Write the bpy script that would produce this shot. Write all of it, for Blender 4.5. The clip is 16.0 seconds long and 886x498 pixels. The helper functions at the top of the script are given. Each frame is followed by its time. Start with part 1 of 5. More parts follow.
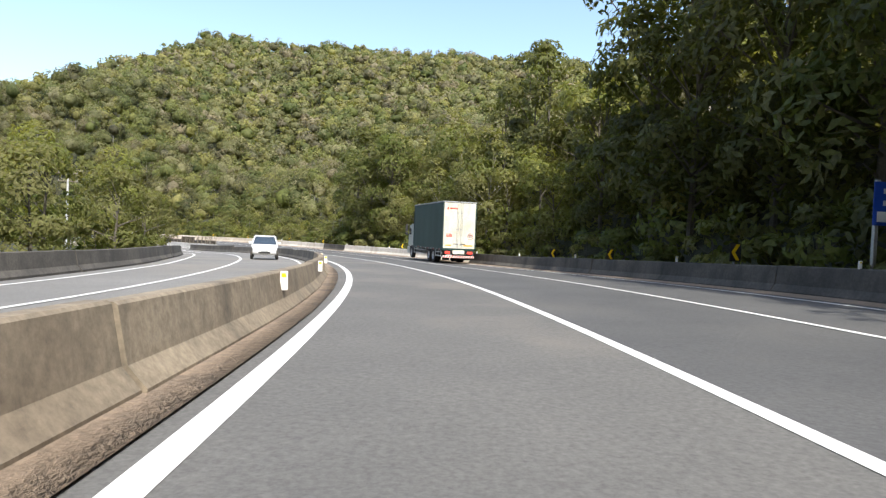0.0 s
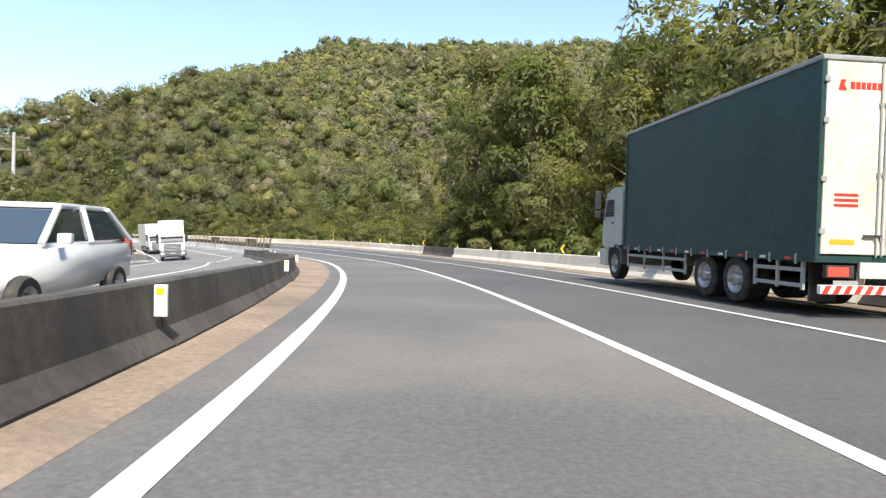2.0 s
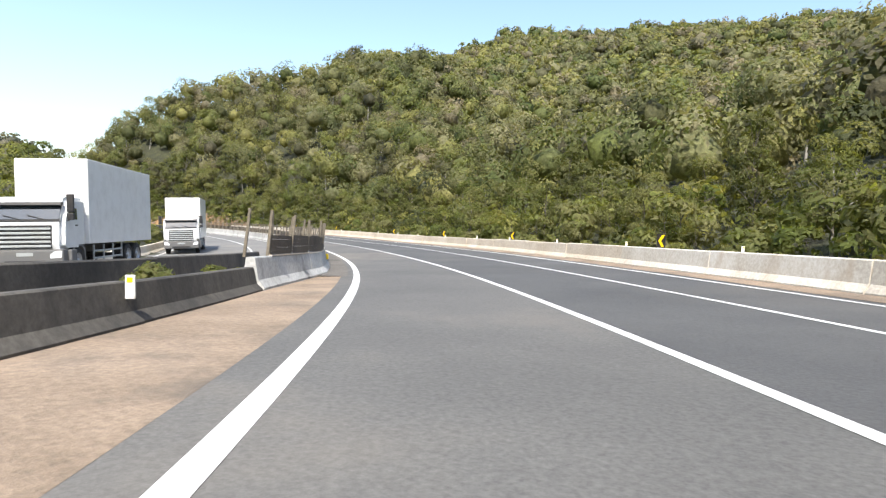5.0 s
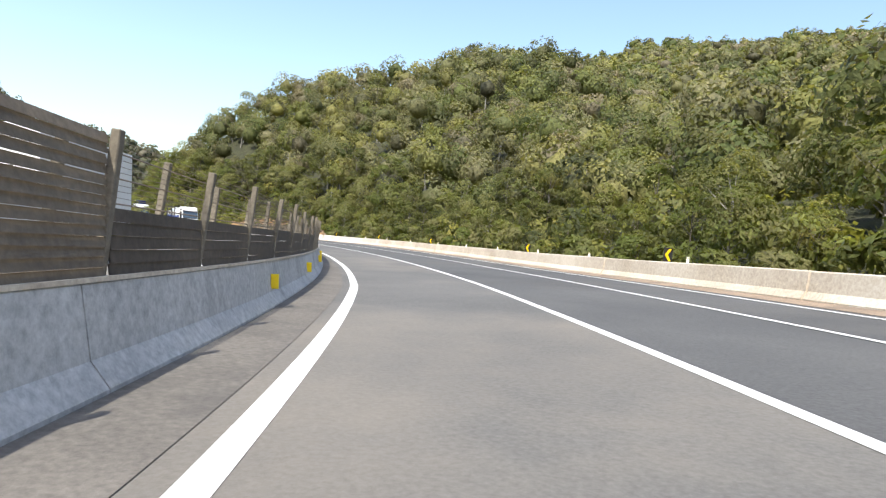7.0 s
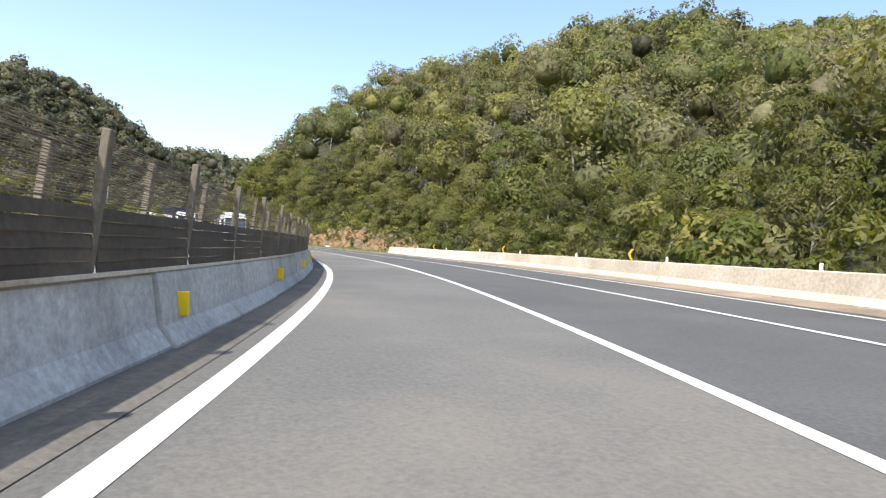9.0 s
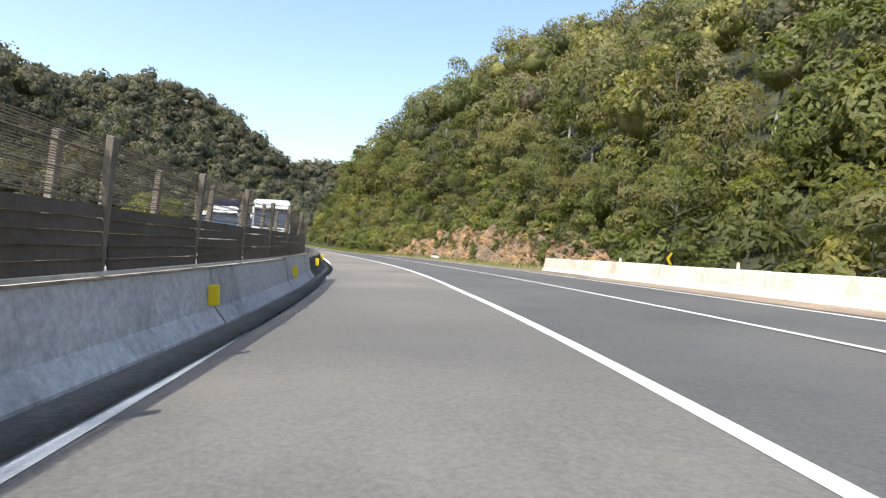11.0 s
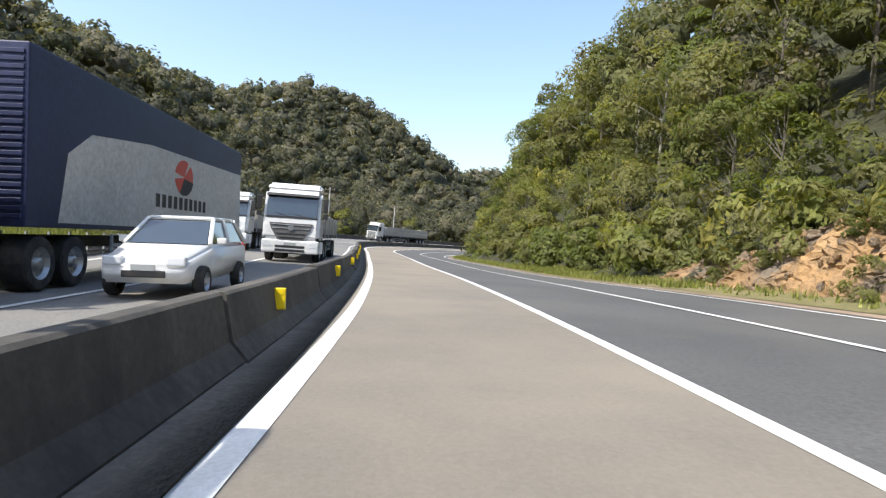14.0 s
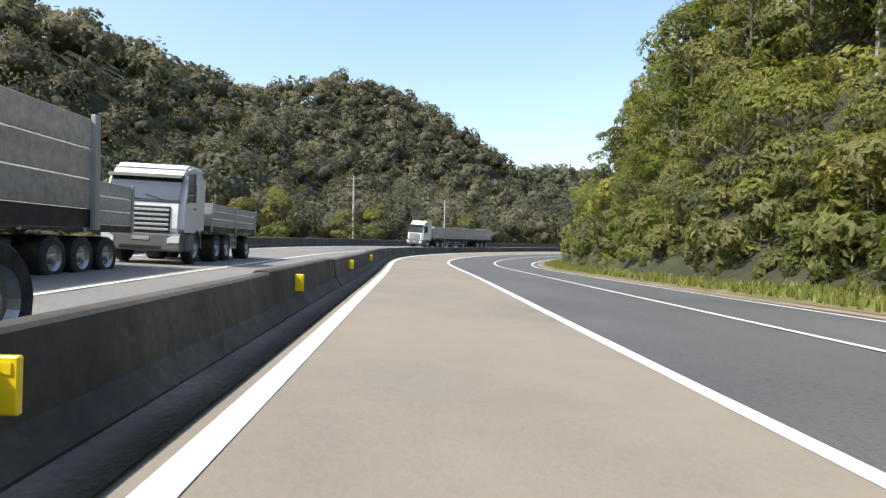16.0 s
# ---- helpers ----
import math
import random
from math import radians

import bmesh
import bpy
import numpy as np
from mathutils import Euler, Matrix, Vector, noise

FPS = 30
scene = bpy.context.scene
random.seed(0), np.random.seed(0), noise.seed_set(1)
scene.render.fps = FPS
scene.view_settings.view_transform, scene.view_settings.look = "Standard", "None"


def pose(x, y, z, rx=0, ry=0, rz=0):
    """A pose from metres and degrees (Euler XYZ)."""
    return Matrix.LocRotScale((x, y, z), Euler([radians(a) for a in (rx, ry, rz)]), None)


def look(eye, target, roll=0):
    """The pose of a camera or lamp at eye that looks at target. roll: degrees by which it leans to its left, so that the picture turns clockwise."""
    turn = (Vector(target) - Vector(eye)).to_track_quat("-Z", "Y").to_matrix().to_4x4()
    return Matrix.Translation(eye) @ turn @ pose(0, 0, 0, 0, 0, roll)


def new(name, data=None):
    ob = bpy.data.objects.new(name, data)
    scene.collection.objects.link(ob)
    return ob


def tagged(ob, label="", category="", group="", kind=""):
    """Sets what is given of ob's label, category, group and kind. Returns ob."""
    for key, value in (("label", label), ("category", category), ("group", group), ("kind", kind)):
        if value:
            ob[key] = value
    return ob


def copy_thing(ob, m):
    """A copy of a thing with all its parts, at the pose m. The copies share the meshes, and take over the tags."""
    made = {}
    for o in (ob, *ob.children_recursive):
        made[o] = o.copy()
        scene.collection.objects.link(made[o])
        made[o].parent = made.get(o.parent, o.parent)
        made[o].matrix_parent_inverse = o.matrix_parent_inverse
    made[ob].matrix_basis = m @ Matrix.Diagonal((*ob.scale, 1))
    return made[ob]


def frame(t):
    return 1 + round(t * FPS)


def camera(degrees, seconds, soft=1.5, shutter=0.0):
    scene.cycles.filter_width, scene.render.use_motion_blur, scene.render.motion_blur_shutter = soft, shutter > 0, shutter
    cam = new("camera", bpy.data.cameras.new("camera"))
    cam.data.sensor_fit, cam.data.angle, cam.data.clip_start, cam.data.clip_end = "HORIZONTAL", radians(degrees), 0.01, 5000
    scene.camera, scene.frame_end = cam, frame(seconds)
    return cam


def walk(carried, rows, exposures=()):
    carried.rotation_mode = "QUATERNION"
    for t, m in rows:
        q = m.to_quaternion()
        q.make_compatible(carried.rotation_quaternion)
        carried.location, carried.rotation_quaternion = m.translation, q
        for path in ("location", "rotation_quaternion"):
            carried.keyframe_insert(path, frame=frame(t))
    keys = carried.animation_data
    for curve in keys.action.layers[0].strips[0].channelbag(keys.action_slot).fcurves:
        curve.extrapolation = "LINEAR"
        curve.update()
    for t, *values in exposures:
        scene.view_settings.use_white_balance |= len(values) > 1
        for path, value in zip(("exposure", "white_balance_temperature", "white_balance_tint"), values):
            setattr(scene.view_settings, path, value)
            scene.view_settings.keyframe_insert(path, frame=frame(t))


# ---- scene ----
cam = camera(71.0, 16.0, soft=1.3)
# seconds, place, tilt up, roll, yaw
PATH = [
    (0.0, -0.023, 0.020, 1.053, -1.14, -2.67, 4.38),
    (0.5, -1.157, 8.329, 0.875, -1.18, -2.92, 6.42),
    (1.0, -2.622, 16.583, 0.696, -0.92, -3.34, 9.01),
    (1.5, -4.496, 24.753, 0.513, -1.19, -2.47, 12.10),
    (2.0, -6.830, 32.801, 0.330, -1.27, -1.96, 15.43),
    (2.5, -9.620, 40.701, 0.146, -1.31, -1.75, 18.60),
    (3.0, -12.802, 48.450, -0.041, -1.22, -2.00, 21.19),
    (3.5, -16.326, 56.048, -0.232, -1.15, -2.50, 23.77),
    (4.0, -20.188, 63.478, -0.429, -1.16, -2.83, 26.37),
    (6.5, -43.923, 97.895, -1.428, -1.04, -6.14, 38.28),
    (7.0, -49.534, 104.117, -1.567, -0.31, -6.72, 41.05),
    (7.5, -55.435, 110.065, -1.671, -0.13, -6.54, 43.62),
    (8.0, -61.591, 115.751, -1.743, 0.15, -6.82, 46.04),
    (8.5, -67.997, 121.155, -1.793, -0.01, -5.77, 48.75),
    (9.0, -74.642, 126.264, -1.839, -0.03, -5.91, 51.28),
    (9.5, -81.527, 131.045, -1.888, -0.16, -5.78, 54.33),
    (12.0, -119.000, 149.658, -2.294, -0.54, -5.21, 68.00),
    (12.5, -126.974, 152.262, -2.409, -0.74, -4.70, 71.03),
    (13.0, -135.073, 154.454, -2.529, -0.85, -4.89, 73.86),
    (13.5, -143.260, 156.288, -2.652, -0.70, -4.43, 76.05),
    (14.0, -151.511, 157.816, -2.771, -0.63, -4.02, 78.08),
    (14.5, -159.801, 159.119, -2.876, -0.64, -4.00, 79.19),
    (15.0, -168.116, 160.257, -2.966, -0.46, -3.02, 80.40),
    (15.5, -176.454, 161.211, -3.045, -0.24, -1.75, 81.68),
    (16.0, -184.812, 161.988, -3.115, -0.40, -0.81, 82.80),
]
walk(cam, [(t, pose(x, y, z, 90 + up, roll, yaw)) for t, x, y, z, up, roll, yaw in PATH], exposures=[(0.0, 1.05), (8.0, 1.0), (16.0, 0.92)])

# ---- light ----
SUN_TO = Vector((0.39, -0.92, 0.0)).normalized() * math.cos(radians(52)) + Vector((0, 0, math.sin(radians(52))))
world = bpy.data.worlds.new("sky")
scene.world = world
world.use_nodes = True
wn = world.node_tree.nodes
sky = wn.new("ShaderNodeTexSky")
sky.sky_type = "NISHITA"
sky.sun_disc = False
sky.sun_elevation = radians(52)
sky.sun_rotation = math.atan2(SUN_TO.x, SUN_TO.y)
sky.air_density, sky.dust_density, sky.ozone_density = 1.2, 2.0, 1.6
wn["Background"].inputs["Strength"].default_value = 0.15
world.node_tree.links.new(sky.outputs[0], wn["Background"].inputs["Color"])
sun = new("sun", bpy.data.lights.new("sun", "SUN"))
sun.data.energy, sun.data.angle, sun.data.color = 3.4, radians(0.6), (1.0, 0.95, 0.86)
sun.matrix_world = look((0, 0, 200), Vector((0, 0, 200)) - SUN_TO)

# ---- materials ----


def material(name, rough=0.6, metal=0.0):
    m = bpy.data.materials.new(name)
    m.use_nodes = True
    b = m.node_tree.nodes["Principled BSDF"]
    b.inputs["Roughness"].default_value, b.inputs["Metallic"].default_value = rough, metal
    return m, m.node_tree.nodes, m.node_tree.links, b


def noise_of(n, l, scale, detail=5.0, rough=0.6, stretch=None, space="Object"):
    tc = n.new("ShaderNodeTexCoord")
    t = n.new("ShaderNodeTexNoise")
    t.inputs["Scale"].default_value, t.inputs["Detail"].default_value, t.inputs["Roughness"].default_value = scale, detail, rough
    if stretch:
        mp = n.new("ShaderNodeMapping")
        mp.inputs["Scale"].default_value = stretch
        l.new(tc.outputs[space], mp.inputs["Vector"])
        l.new(mp.outputs[0], t.inputs["Vector"])
    else:
        l.new(tc.outputs[space], t.inputs["Vector"])
    return t.outputs["Fac"]


def ramp_of(n, l, fac, *stops):
    r = n.new("ShaderNodeValToRGB")
    e = r.color_ramp.elements
    while len(e) < len(stops):
        e.new(0.5)
    for k, (p, c) in zip(e, stops):
        k.position, k.color = p, (*c, 1)
    l.new(fac, r.inputs[0])
    return r.outputs[0]


def blend_of(n, l, kind, fac, a, b):
    m = n.new("ShaderNodeMix")
    m.data_type, m.blend_type = "RGBA", kind
    for socket, v in ((m.inputs[0], fac), (m.inputs[6], a), (m.inputs[7], b)):
        if isinstance(v, (int, float)):
            socket.default_value = v
        elif isinstance(v, tuple):
            socket.default_value = (*v, 1)
        else:
            l.new(v, socket)
    return m.outputs[2]


def bump_of(n, l, b, height, strength, distance):
    k = n.new("ShaderNodeBump")
    k.inputs["Strength"].default_value, k.inputs["Distance"].default_value = strength, distance
    l.new(height, k.inputs["Height"])
    l.new(k.outputs[0], b.inputs["Normal"])


def surface(name, dark, light, coarse, fine, rough=0.7, metal=0.0, bump=0.3, depth=0.01, stretch=None, space="Object", stain=None, random_part=0.0):
    """A worn surface: two tones at a coarse scale, grain at a fine one, and stains of a third colour."""
    m, n, l, b = material(name, rough, metal)
    c1 = ramp_of(n, l, noise_of(n, l, coarse, 5, 0.6, stretch, space), (0.3, dark), (0.7, light))
    f = noise_of(n, l, fine, 4, 0.7, None, space)
    c = blend_of(n, l, "OVERLAY", 0.55, c1, ramp_of(n, l, f, (0.25, (0.2, 0.2, 0.2)), (0.75, (0.8, 0.8, 0.8))))
    if stain:
        colour, low, high, scale, st = stain
        c = blend_of(n, l, "MIX", ramp_of(n, l, noise_of(n, l, scale, 6, 0.65, st, space), (low, (0, 0, 0)), (high, (0.85, 0.85, 0.85))), c, colour)
    if random_part:
        info = n.new("ShaderNodeObjectInfo")
        k = n.new("ShaderNodeMapRange")
        k.inputs[3].default_value, k.inputs[4].default_value = 1 - random_part, 1 + random_part
        l.new(info.outputs["Random"], k.inputs[0])
        c = blend_of(n, l, "MULTIPLY", 1.0, c, k.outputs[0])
    l.new(c, b.inputs["Base Color"])
    bump_of(n, l, b, f, bump, depth)
    return m


def paint(name, colour, rough=0.4, metal=0.0, dirt=0.25, scale=3.0, dirt_colour=(0.18, 0.15, 0.11), coat=0.0):
    """Painted or plastic surface with a film of road dirt."""
    m, n, l, b = material(name, rough, metal)
    d = ramp_of(n, l, noise_of(n, l, scale, 7, 0.7), (0.45, (0, 0, 0)), (0.8, (dirt, dirt, dirt)))
    l.new(blend_of(n, l, "MIX", d, colour, dirt_colour), b.inputs["Base Color"])
    b.inputs["Coat Weight"].default_value = coat
    return m


def leaves(name, tones, through_light=0.4, rough=0.55, mottle=1.6):
    """Leaves: the tone of the whole plant by its tint, each spray lighter or darker of its own, and a fine mottle."""
    m, n, l, b = material(name, rough)
    at = n.new("ShaderNodeAttribute")
    at.attribute_name = "tint"
    c = ramp_of(n, l, at.outputs["Fac"], *[(k / (len(tones) - 1), q) for k, q in enumerate(tones)])
    geo = n.new("ShaderNodeNewGeometry")
    own = n.new("ShaderNodeMapRange")
    own.inputs[3].default_value, own.inputs[4].default_value = 0.84, 1.18
    l.new(geo.outputs["Random Per Island"], own.inputs[0])
    c = blend_of(n, l, "MULTIPLY", 1.0, c, own.outputs[0])
    f = noise_of(n, l, mottle, 4, 0.75)
    c = blend_of(n, l, "OVERLAY", 0.6, c, ramp_of(n, l, f, (0.32, (0.2, 0.2, 0.2)), (0.68, (0.8, 0.8, 0.8))))
    l.new(c, b.inputs["Base Color"])
    b.inputs["Specular IOR Level"].default_value = 0.25
    bump_of(n, l, b, f, 0.9, 0.35 / mottle)
    tr = n.new("ShaderNodeBsdfTranslucent")
    l.new(blend_of(n, l, "MULTIPLY", 1.0, c, (1.25, 1.2, 0.6)), tr.inputs["Color"])
    mx = n.new("ShaderNodeMixShader")
    mx.inputs[0].default_value = through_light
    l.new(b.outputs[0], mx.inputs[1])
    l.new(tr.outputs[0], mx.inputs[2])
    l.new(mx.outputs[0], n["Material Output"].inputs[0])
    return m


def glow(name, colour, strength, base=(0.3, 0.02, 0.02)):
    m, n, l, b = material(name, 0.25)
    b.inputs["Base Color"].default_value = (*base, 1)
    b.inputs["Emission Color"].default_value = (*colour, 1)
    b.inputs["Emission Strength"].default_value = strength
    return m


ASPHALT = surface("asphalt", (0.066, 0.066, 0.066), (0.1, 0.099, 0.096), 0.25, 22, 0.85, bump=0.35, depth=0.012, stain=((0.12, 0.11, 0.095), 0.52, 0.8, 0.12, None))
ASPHALT_OLD = surface("asphalt_worn", (0.14, 0.136, 0.128), (0.2, 0.193, 0.18), 0.2, 22, 0.85, bump=0.35, depth=0.012, stain=((0.22, 0.19, 0.15), 0.5, 0.8, 0.1, None))
ASPHALT_LANE = surface("asphalt_lane", (0.095, 0.093, 0.088), (0.14, 0.135, 0.125), 0.2, 22, 0.87, bump=0.35, depth=0.012, stain=((0.22, 0.19, 0.15), 0.5, 0.8, 0.1, None))
nodes, links = ASPHALT_LANE.node_tree.nodes, ASPHALT_LANE.node_tree.links
shader = nodes["Principled BSDF"]
clean = shader.inputs["Base Color"].links[0].from_socket
film = nodes.new("ShaderNodeAttribute")
film.attribute_name = "dust"
cloud = ramp_of(nodes, links, noise_of(nodes, links, 0.35, 6, 0.65, (1, 1, 1)), (0.3, (0.45, 0.45, 0.45)), (0.65, (1, 1, 1)))
amount = blend_of(nodes, links, "MULTIPLY", 1.0, film.outputs["Color"], cloud)
links.new(blend_of(nodes, links, "MIX", amount, clean, (0.29, 0.24, 0.175)), shader.inputs["Base Color"])
DIRT = surface("dirt", (0.2, 0.15, 0.105), (0.33, 0.25, 0.18), 0.5, 14, 0.95, bump=0.6, depth=0.03, stain=((0.12, 0.1, 0.08), 0.5, 0.75, 0.8, None))
GUTTER = surface("dusty_gutter", (0.11, 0.1, 0.088), (0.17, 0.155, 0.135), 0.5, 16, 0.92, bump=0.5, depth=0.015, stain=((0.075, 0.07, 0.065), 0.5, 0.75, 0.9, None))
SOIL = surface("forest_soil", (0.035, 0.04, 0.018), (0.075, 0.078, 0.032), 0.35, 3, 0.95, bump=1.0, depth=0.3, stain=((0.03, 0.03, 0.016), 0.42, 0.58, 0.5, None))
GRASS_SOIL = surface("verge_soil", (0.1, 0.1, 0.035), (0.2, 0.17, 0.07), 0.4, 9, 0.95, bump=0.6, depth=0.04, stain=((0.26, 0.19, 0.11), 0.55, 0.75, 0.35, None))
MARK = surface("road_paint", (0.6, 0.6, 0.57), (0.78, 0.78, 0.75), 0.8, 30, 0.6, bump=0.2, depth=0.004, stain=((0.33, 0.31, 0.28), 0.55, 0.8, 1.3, None))
BARRIER_PALE = surface("pale_concrete", (0.5, 0.45, 0.37), (0.72, 0.69, 0.62), 0.35, 12, 0.85, bump=0.25, depth=0.008, stain=((0.4, 0.29, 0.18), 0.52, 0.78, 0.9, (1, 1, 0.35)), random_part=0.08)
BARRIER_WHITE = surface("whitewashed_concrete", (0.47, 0.395, 0.3), (0.66, 0.6, 0.5), 0.4, 12, 0.8, bump=0.2, depth=0.006, stain=((0.5, 0.42, 0.32), 0.6, 0.85, 0.8, (1, 1, 0.4)), random_part=0.05)
# grime, and on the outer barrier also tree shade put into the colour
BARRIER_DARK = surface("grimy_shaded_concrete", (0.05, 0.046, 0.04), (0.12, 0.108, 0.09), 0.5, 12, 0.9, bump=0.4, depth=0.012, stain=((0.03, 0.029, 0.027), 0.45, 0.7, 1.1, (1, 1, 0.4)), random_part=0.15)
BARRIER_GREY = surface("grey_concrete", (0.4, 0.4, 0.385), (0.52, 0.52, 0.5), 0.5, 12, 0.85, bump=0.3, depth=0.008, stain=((0.16, 0.15, 0.14), 0.52, 0.75, 0.9, (1, 1, 0.3)), random_part=0.08)
BARRIER_BROWN = surface("brown_stained_concrete", (0.17, 0.135, 0.095), (0.3, 0.25, 0.18), 0.5, 12, 0.9, bump=0.4, depth=0.012, stain=((0.06, 0.05, 0.04), 0.47, 0.7, 1.0, (1, 1, 0.4)), random_part=0.12)
ROCK = surface("weathered_rock", (0.16, 0.1, 0.055), (0.5, 0.31, 0.14), 0.45, 3.5, 0.9, bump=1.0, depth=0.15, stain=((0.17, 0.145, 0.115), 0.45, 0.6, 0.5, None), random_part=0.2)
STEEL = surface("galvanised_steel", (0.3, 0.31, 0.3), (0.42, 0.42, 0.41), 2, 30, 0.5, 0.6, bump=0.1, depth=0.003, stain=((0.2, 0.13, 0.08), 0.6, 0.8, 2, None))
POST_WOOD = surface("weathered_post", (0.11, 0.095, 0.07), (0.26, 0.225, 0.17), 1.5, 20, 0.85, bump=0.4, depth=0.006)
SLAT = surface("screen_slat", (0.13, 0.1, 0.07), (0.24, 0.19, 0.13), 0.8, 12, 0.75, bump=0.2, depth=0.004, random_part=0.15)
BARK = surface("bark", (0.07, 0.06, 0.045), (0.17, 0.15, 0.12), 1.5, 14, 0.95, bump=0.8, depth=0.03, stretch=(1, 1, 0.3))
BARK_PALE = surface("pale_bark", (0.22, 0.2, 0.17), (0.38, 0.36, 0.32), 1.5, 14, 0.95, bump=0.6, depth=0.02, stretch=(1, 1, 0.3))
LEAF = leaves("forest_leaves", [(0.068, 0.078, 0.033), (0.181, 0.178, 0.077), (0.097, 0.124, 0.036), (0.249, 0.232, 0.127), (0.148, 0.172, 0.050), (0.267, 0.254, 0.088), (0.097, 0.095, 0.055), (0.261, 0.226, 0.143)])
# lighter and less saturated tones: the valley's haze is put into the leaf colours
LEAF_FAR = leaves("hazed_mountain_leaves", [(0.066, 0.072, 0.052), (0.121, 0.118, 0.078), (0.083, 0.092, 0.055), (0.160, 0.145, 0.100), (0.110, 0.118, 0.070), (0.182, 0.165, 0.110)])
LEAF_NEAR = leaves("roadside_leaves", [(0.070, 0.082, 0.032), (0.134, 0.139, 0.047), (0.123, 0.154, 0.035), (0.204, 0.196, 0.084), (0.182, 0.206, 0.052), (0.300, 0.273, 0.084)], 0.5, 0.45, 4)
GRASS = leaves("grass_blades", [(0.11, 0.14, 0.03), (0.2, 0.22, 0.05), (0.36, 0.33, 0.12)], 0.3, 0.6, 6)
BLACK = paint("black_plastic", (0.02, 0.02, 0.022), 0.5)
RUBBER = paint("tyre_rubber", (0.022, 0.022, 0.022), 0.85, dirt=0.5)
YELLOW = paint("reflective_yellow", (0.85, 0.62, 0.01), 0.4, dirt=0.1)
WHITE = paint("white_paint", (0.78, 0.78, 0.76), 0.35, dirt=0.25, scale=1.5, coat=0.3)

# ---- the road's line ----
# distance along the way, heading (degrees to the left of north), bank, height
ROAD = [
    (-80.0, -0.16, 0.90, 0.50),
    (-40.0, 2.84, 1.01, 0.30),
    (0.0, 6.84, 1.13, 0.00),
    (13.4, 10.40, 1.45, -0.29),
    (26.8, 15.27, 0.91, -0.58),
    (40.3, 20.30, 0.37, -0.87),
    (53.7, 24.58, 0.68, -1.17),
    (67.1, 28.68, 1.34, -1.48),
    (80.5, 32.46, 2.21, -1.82),
    (93.9, 36.07, 3.33, -2.15),
    (107.3, 40.06, 4.45, -2.44),
    (120.8, 44.48, 5.08, -2.66),
    (134.2, 48.63, 4.96, -2.79),
    (147.6, 52.79, 4.44, -2.87),
    (161.0, 57.34, 4.28, -2.95),
    (174.4, 61.77, 4.19, -3.05),
    (187.9, 66.00, 4.07, -3.18),
    (201.3, 70.51, 3.65, -3.35),
    (214.7, 75.10, 3.26, -3.53),
    (228.1, 78.90, 2.85, -3.73),
    (241.5, 81.45, 2.28, -3.91),
    (254.9, 83.49, 0.99, -4.05),
    (268.4, 85.30, -0.70, -4.17),
    (283.4, 85.30, -2.00, -4.17),
    (303.4, 85.30, -3.00, -4.17),
    (313.4, 80.10, -3.50, -4.17),
    (328.4, 72.30, -4.00, -4.17),
    (358.4, 56.70, -4.00, -4.17),
    (398.4, 35.80, -4.00, -4.17),
]
STEP = 1.0
ST = np.arange(ROAD[0][0], ROAD[-1][0] + 0.1, STEP)


def glide(x, xs, ys):
    """Smooth curve through the rows (a Hermite spline)."""
    xs, ys = np.asarray(xs, float), np.asarray(ys, float)
    d = np.gradient(ys, xs)
    i = np.clip(np.searchsorted(xs, x) - 1, 0, len(xs) - 2)
    h = xs[i + 1] - xs[i]
    u = np.clip((x - xs[i]) / h, 0, 1)
    return (2 * u**3 - 3 * u**2 + 1) * ys[i] + (u**3 - 2 * u**2 + u) * h * d[i] + (3 * u**2 - 2 * u**3) * ys[i + 1] + (u**3 - u**2) * h * d[i + 1]


RS = [r[0] for r in ROAD]
HEAD = np.radians(glide(ST, RS, [r[1] for r in ROAD]))
BANK = np.radians(glide(ST, RS, [r[2] for r in ROAD]))
RISE = glide(ST, RS, [r[3] for r in ROAD])
DX, DY = -np.sin(HEAD), np.cos(HEAD)
AX = np.concatenate([[0], np.cumsum((DX[1:] + DX[:-1]) / 2 * STEP)])
AY = np.concatenate([[0], np.cumsum((DY[1:] + DY[:-1]) / 2 * STEP)])
AX -= np.interp(0, ST, AX)
AY -= np.interp(0, ST, AY)


def at(s, o, h=0.0):
    """The place o metres to the right of the line and h above the road, s metres along."""
    hd, bk = np.interp(s, ST, HEAD), np.interp(s, ST, BANK)
    ox, oz = o * math.cos(bk) - h * math.sin(bk), o * math.sin(bk) + h * math.cos(bk)
    return Vector((np.interp(s, ST, AX) + ox * math.cos(hd), np.interp(s, ST, AY) + ox * math.sin(hd), np.interp(s, ST, RISE) + oz))


def stand(s, o, h=0.0, turn=0.0, level=False):
    """A pose on the road, its y along the way; level: upright instead of banked."""
    hd, bk = np.interp(s, ST, HEAD), np.interp(s, ST, BANK)
    return Matrix.Translation(at(s, o, h)) @ Matrix.Rotation(hd + radians(turn), 4, "Z") @ (Matrix() if level else Matrix.Rotation(-bk * math.cos(radians(turn)), 4, "Y"))


# ---- building helpers ----


def part(name, bm, mat, parent=None, label="", smooth=False):
    me = bpy.data.meshes.new(name)
    bm.to_mesh(me)
    bm.free()
    return link(name, me, mat, parent, label, smooth)


def link(name, me, mat, parent=None, label="", smooth=False):
    for m in mat if isinstance(mat, (list, tuple)) else [mat]:
        me.materials.append(m)
    if smooth:
        me.shade_smooth()
    ob = new(name, me)
    if parent:
        ob.parent = parent
    if label:
        tagged(ob, label)
    return ob


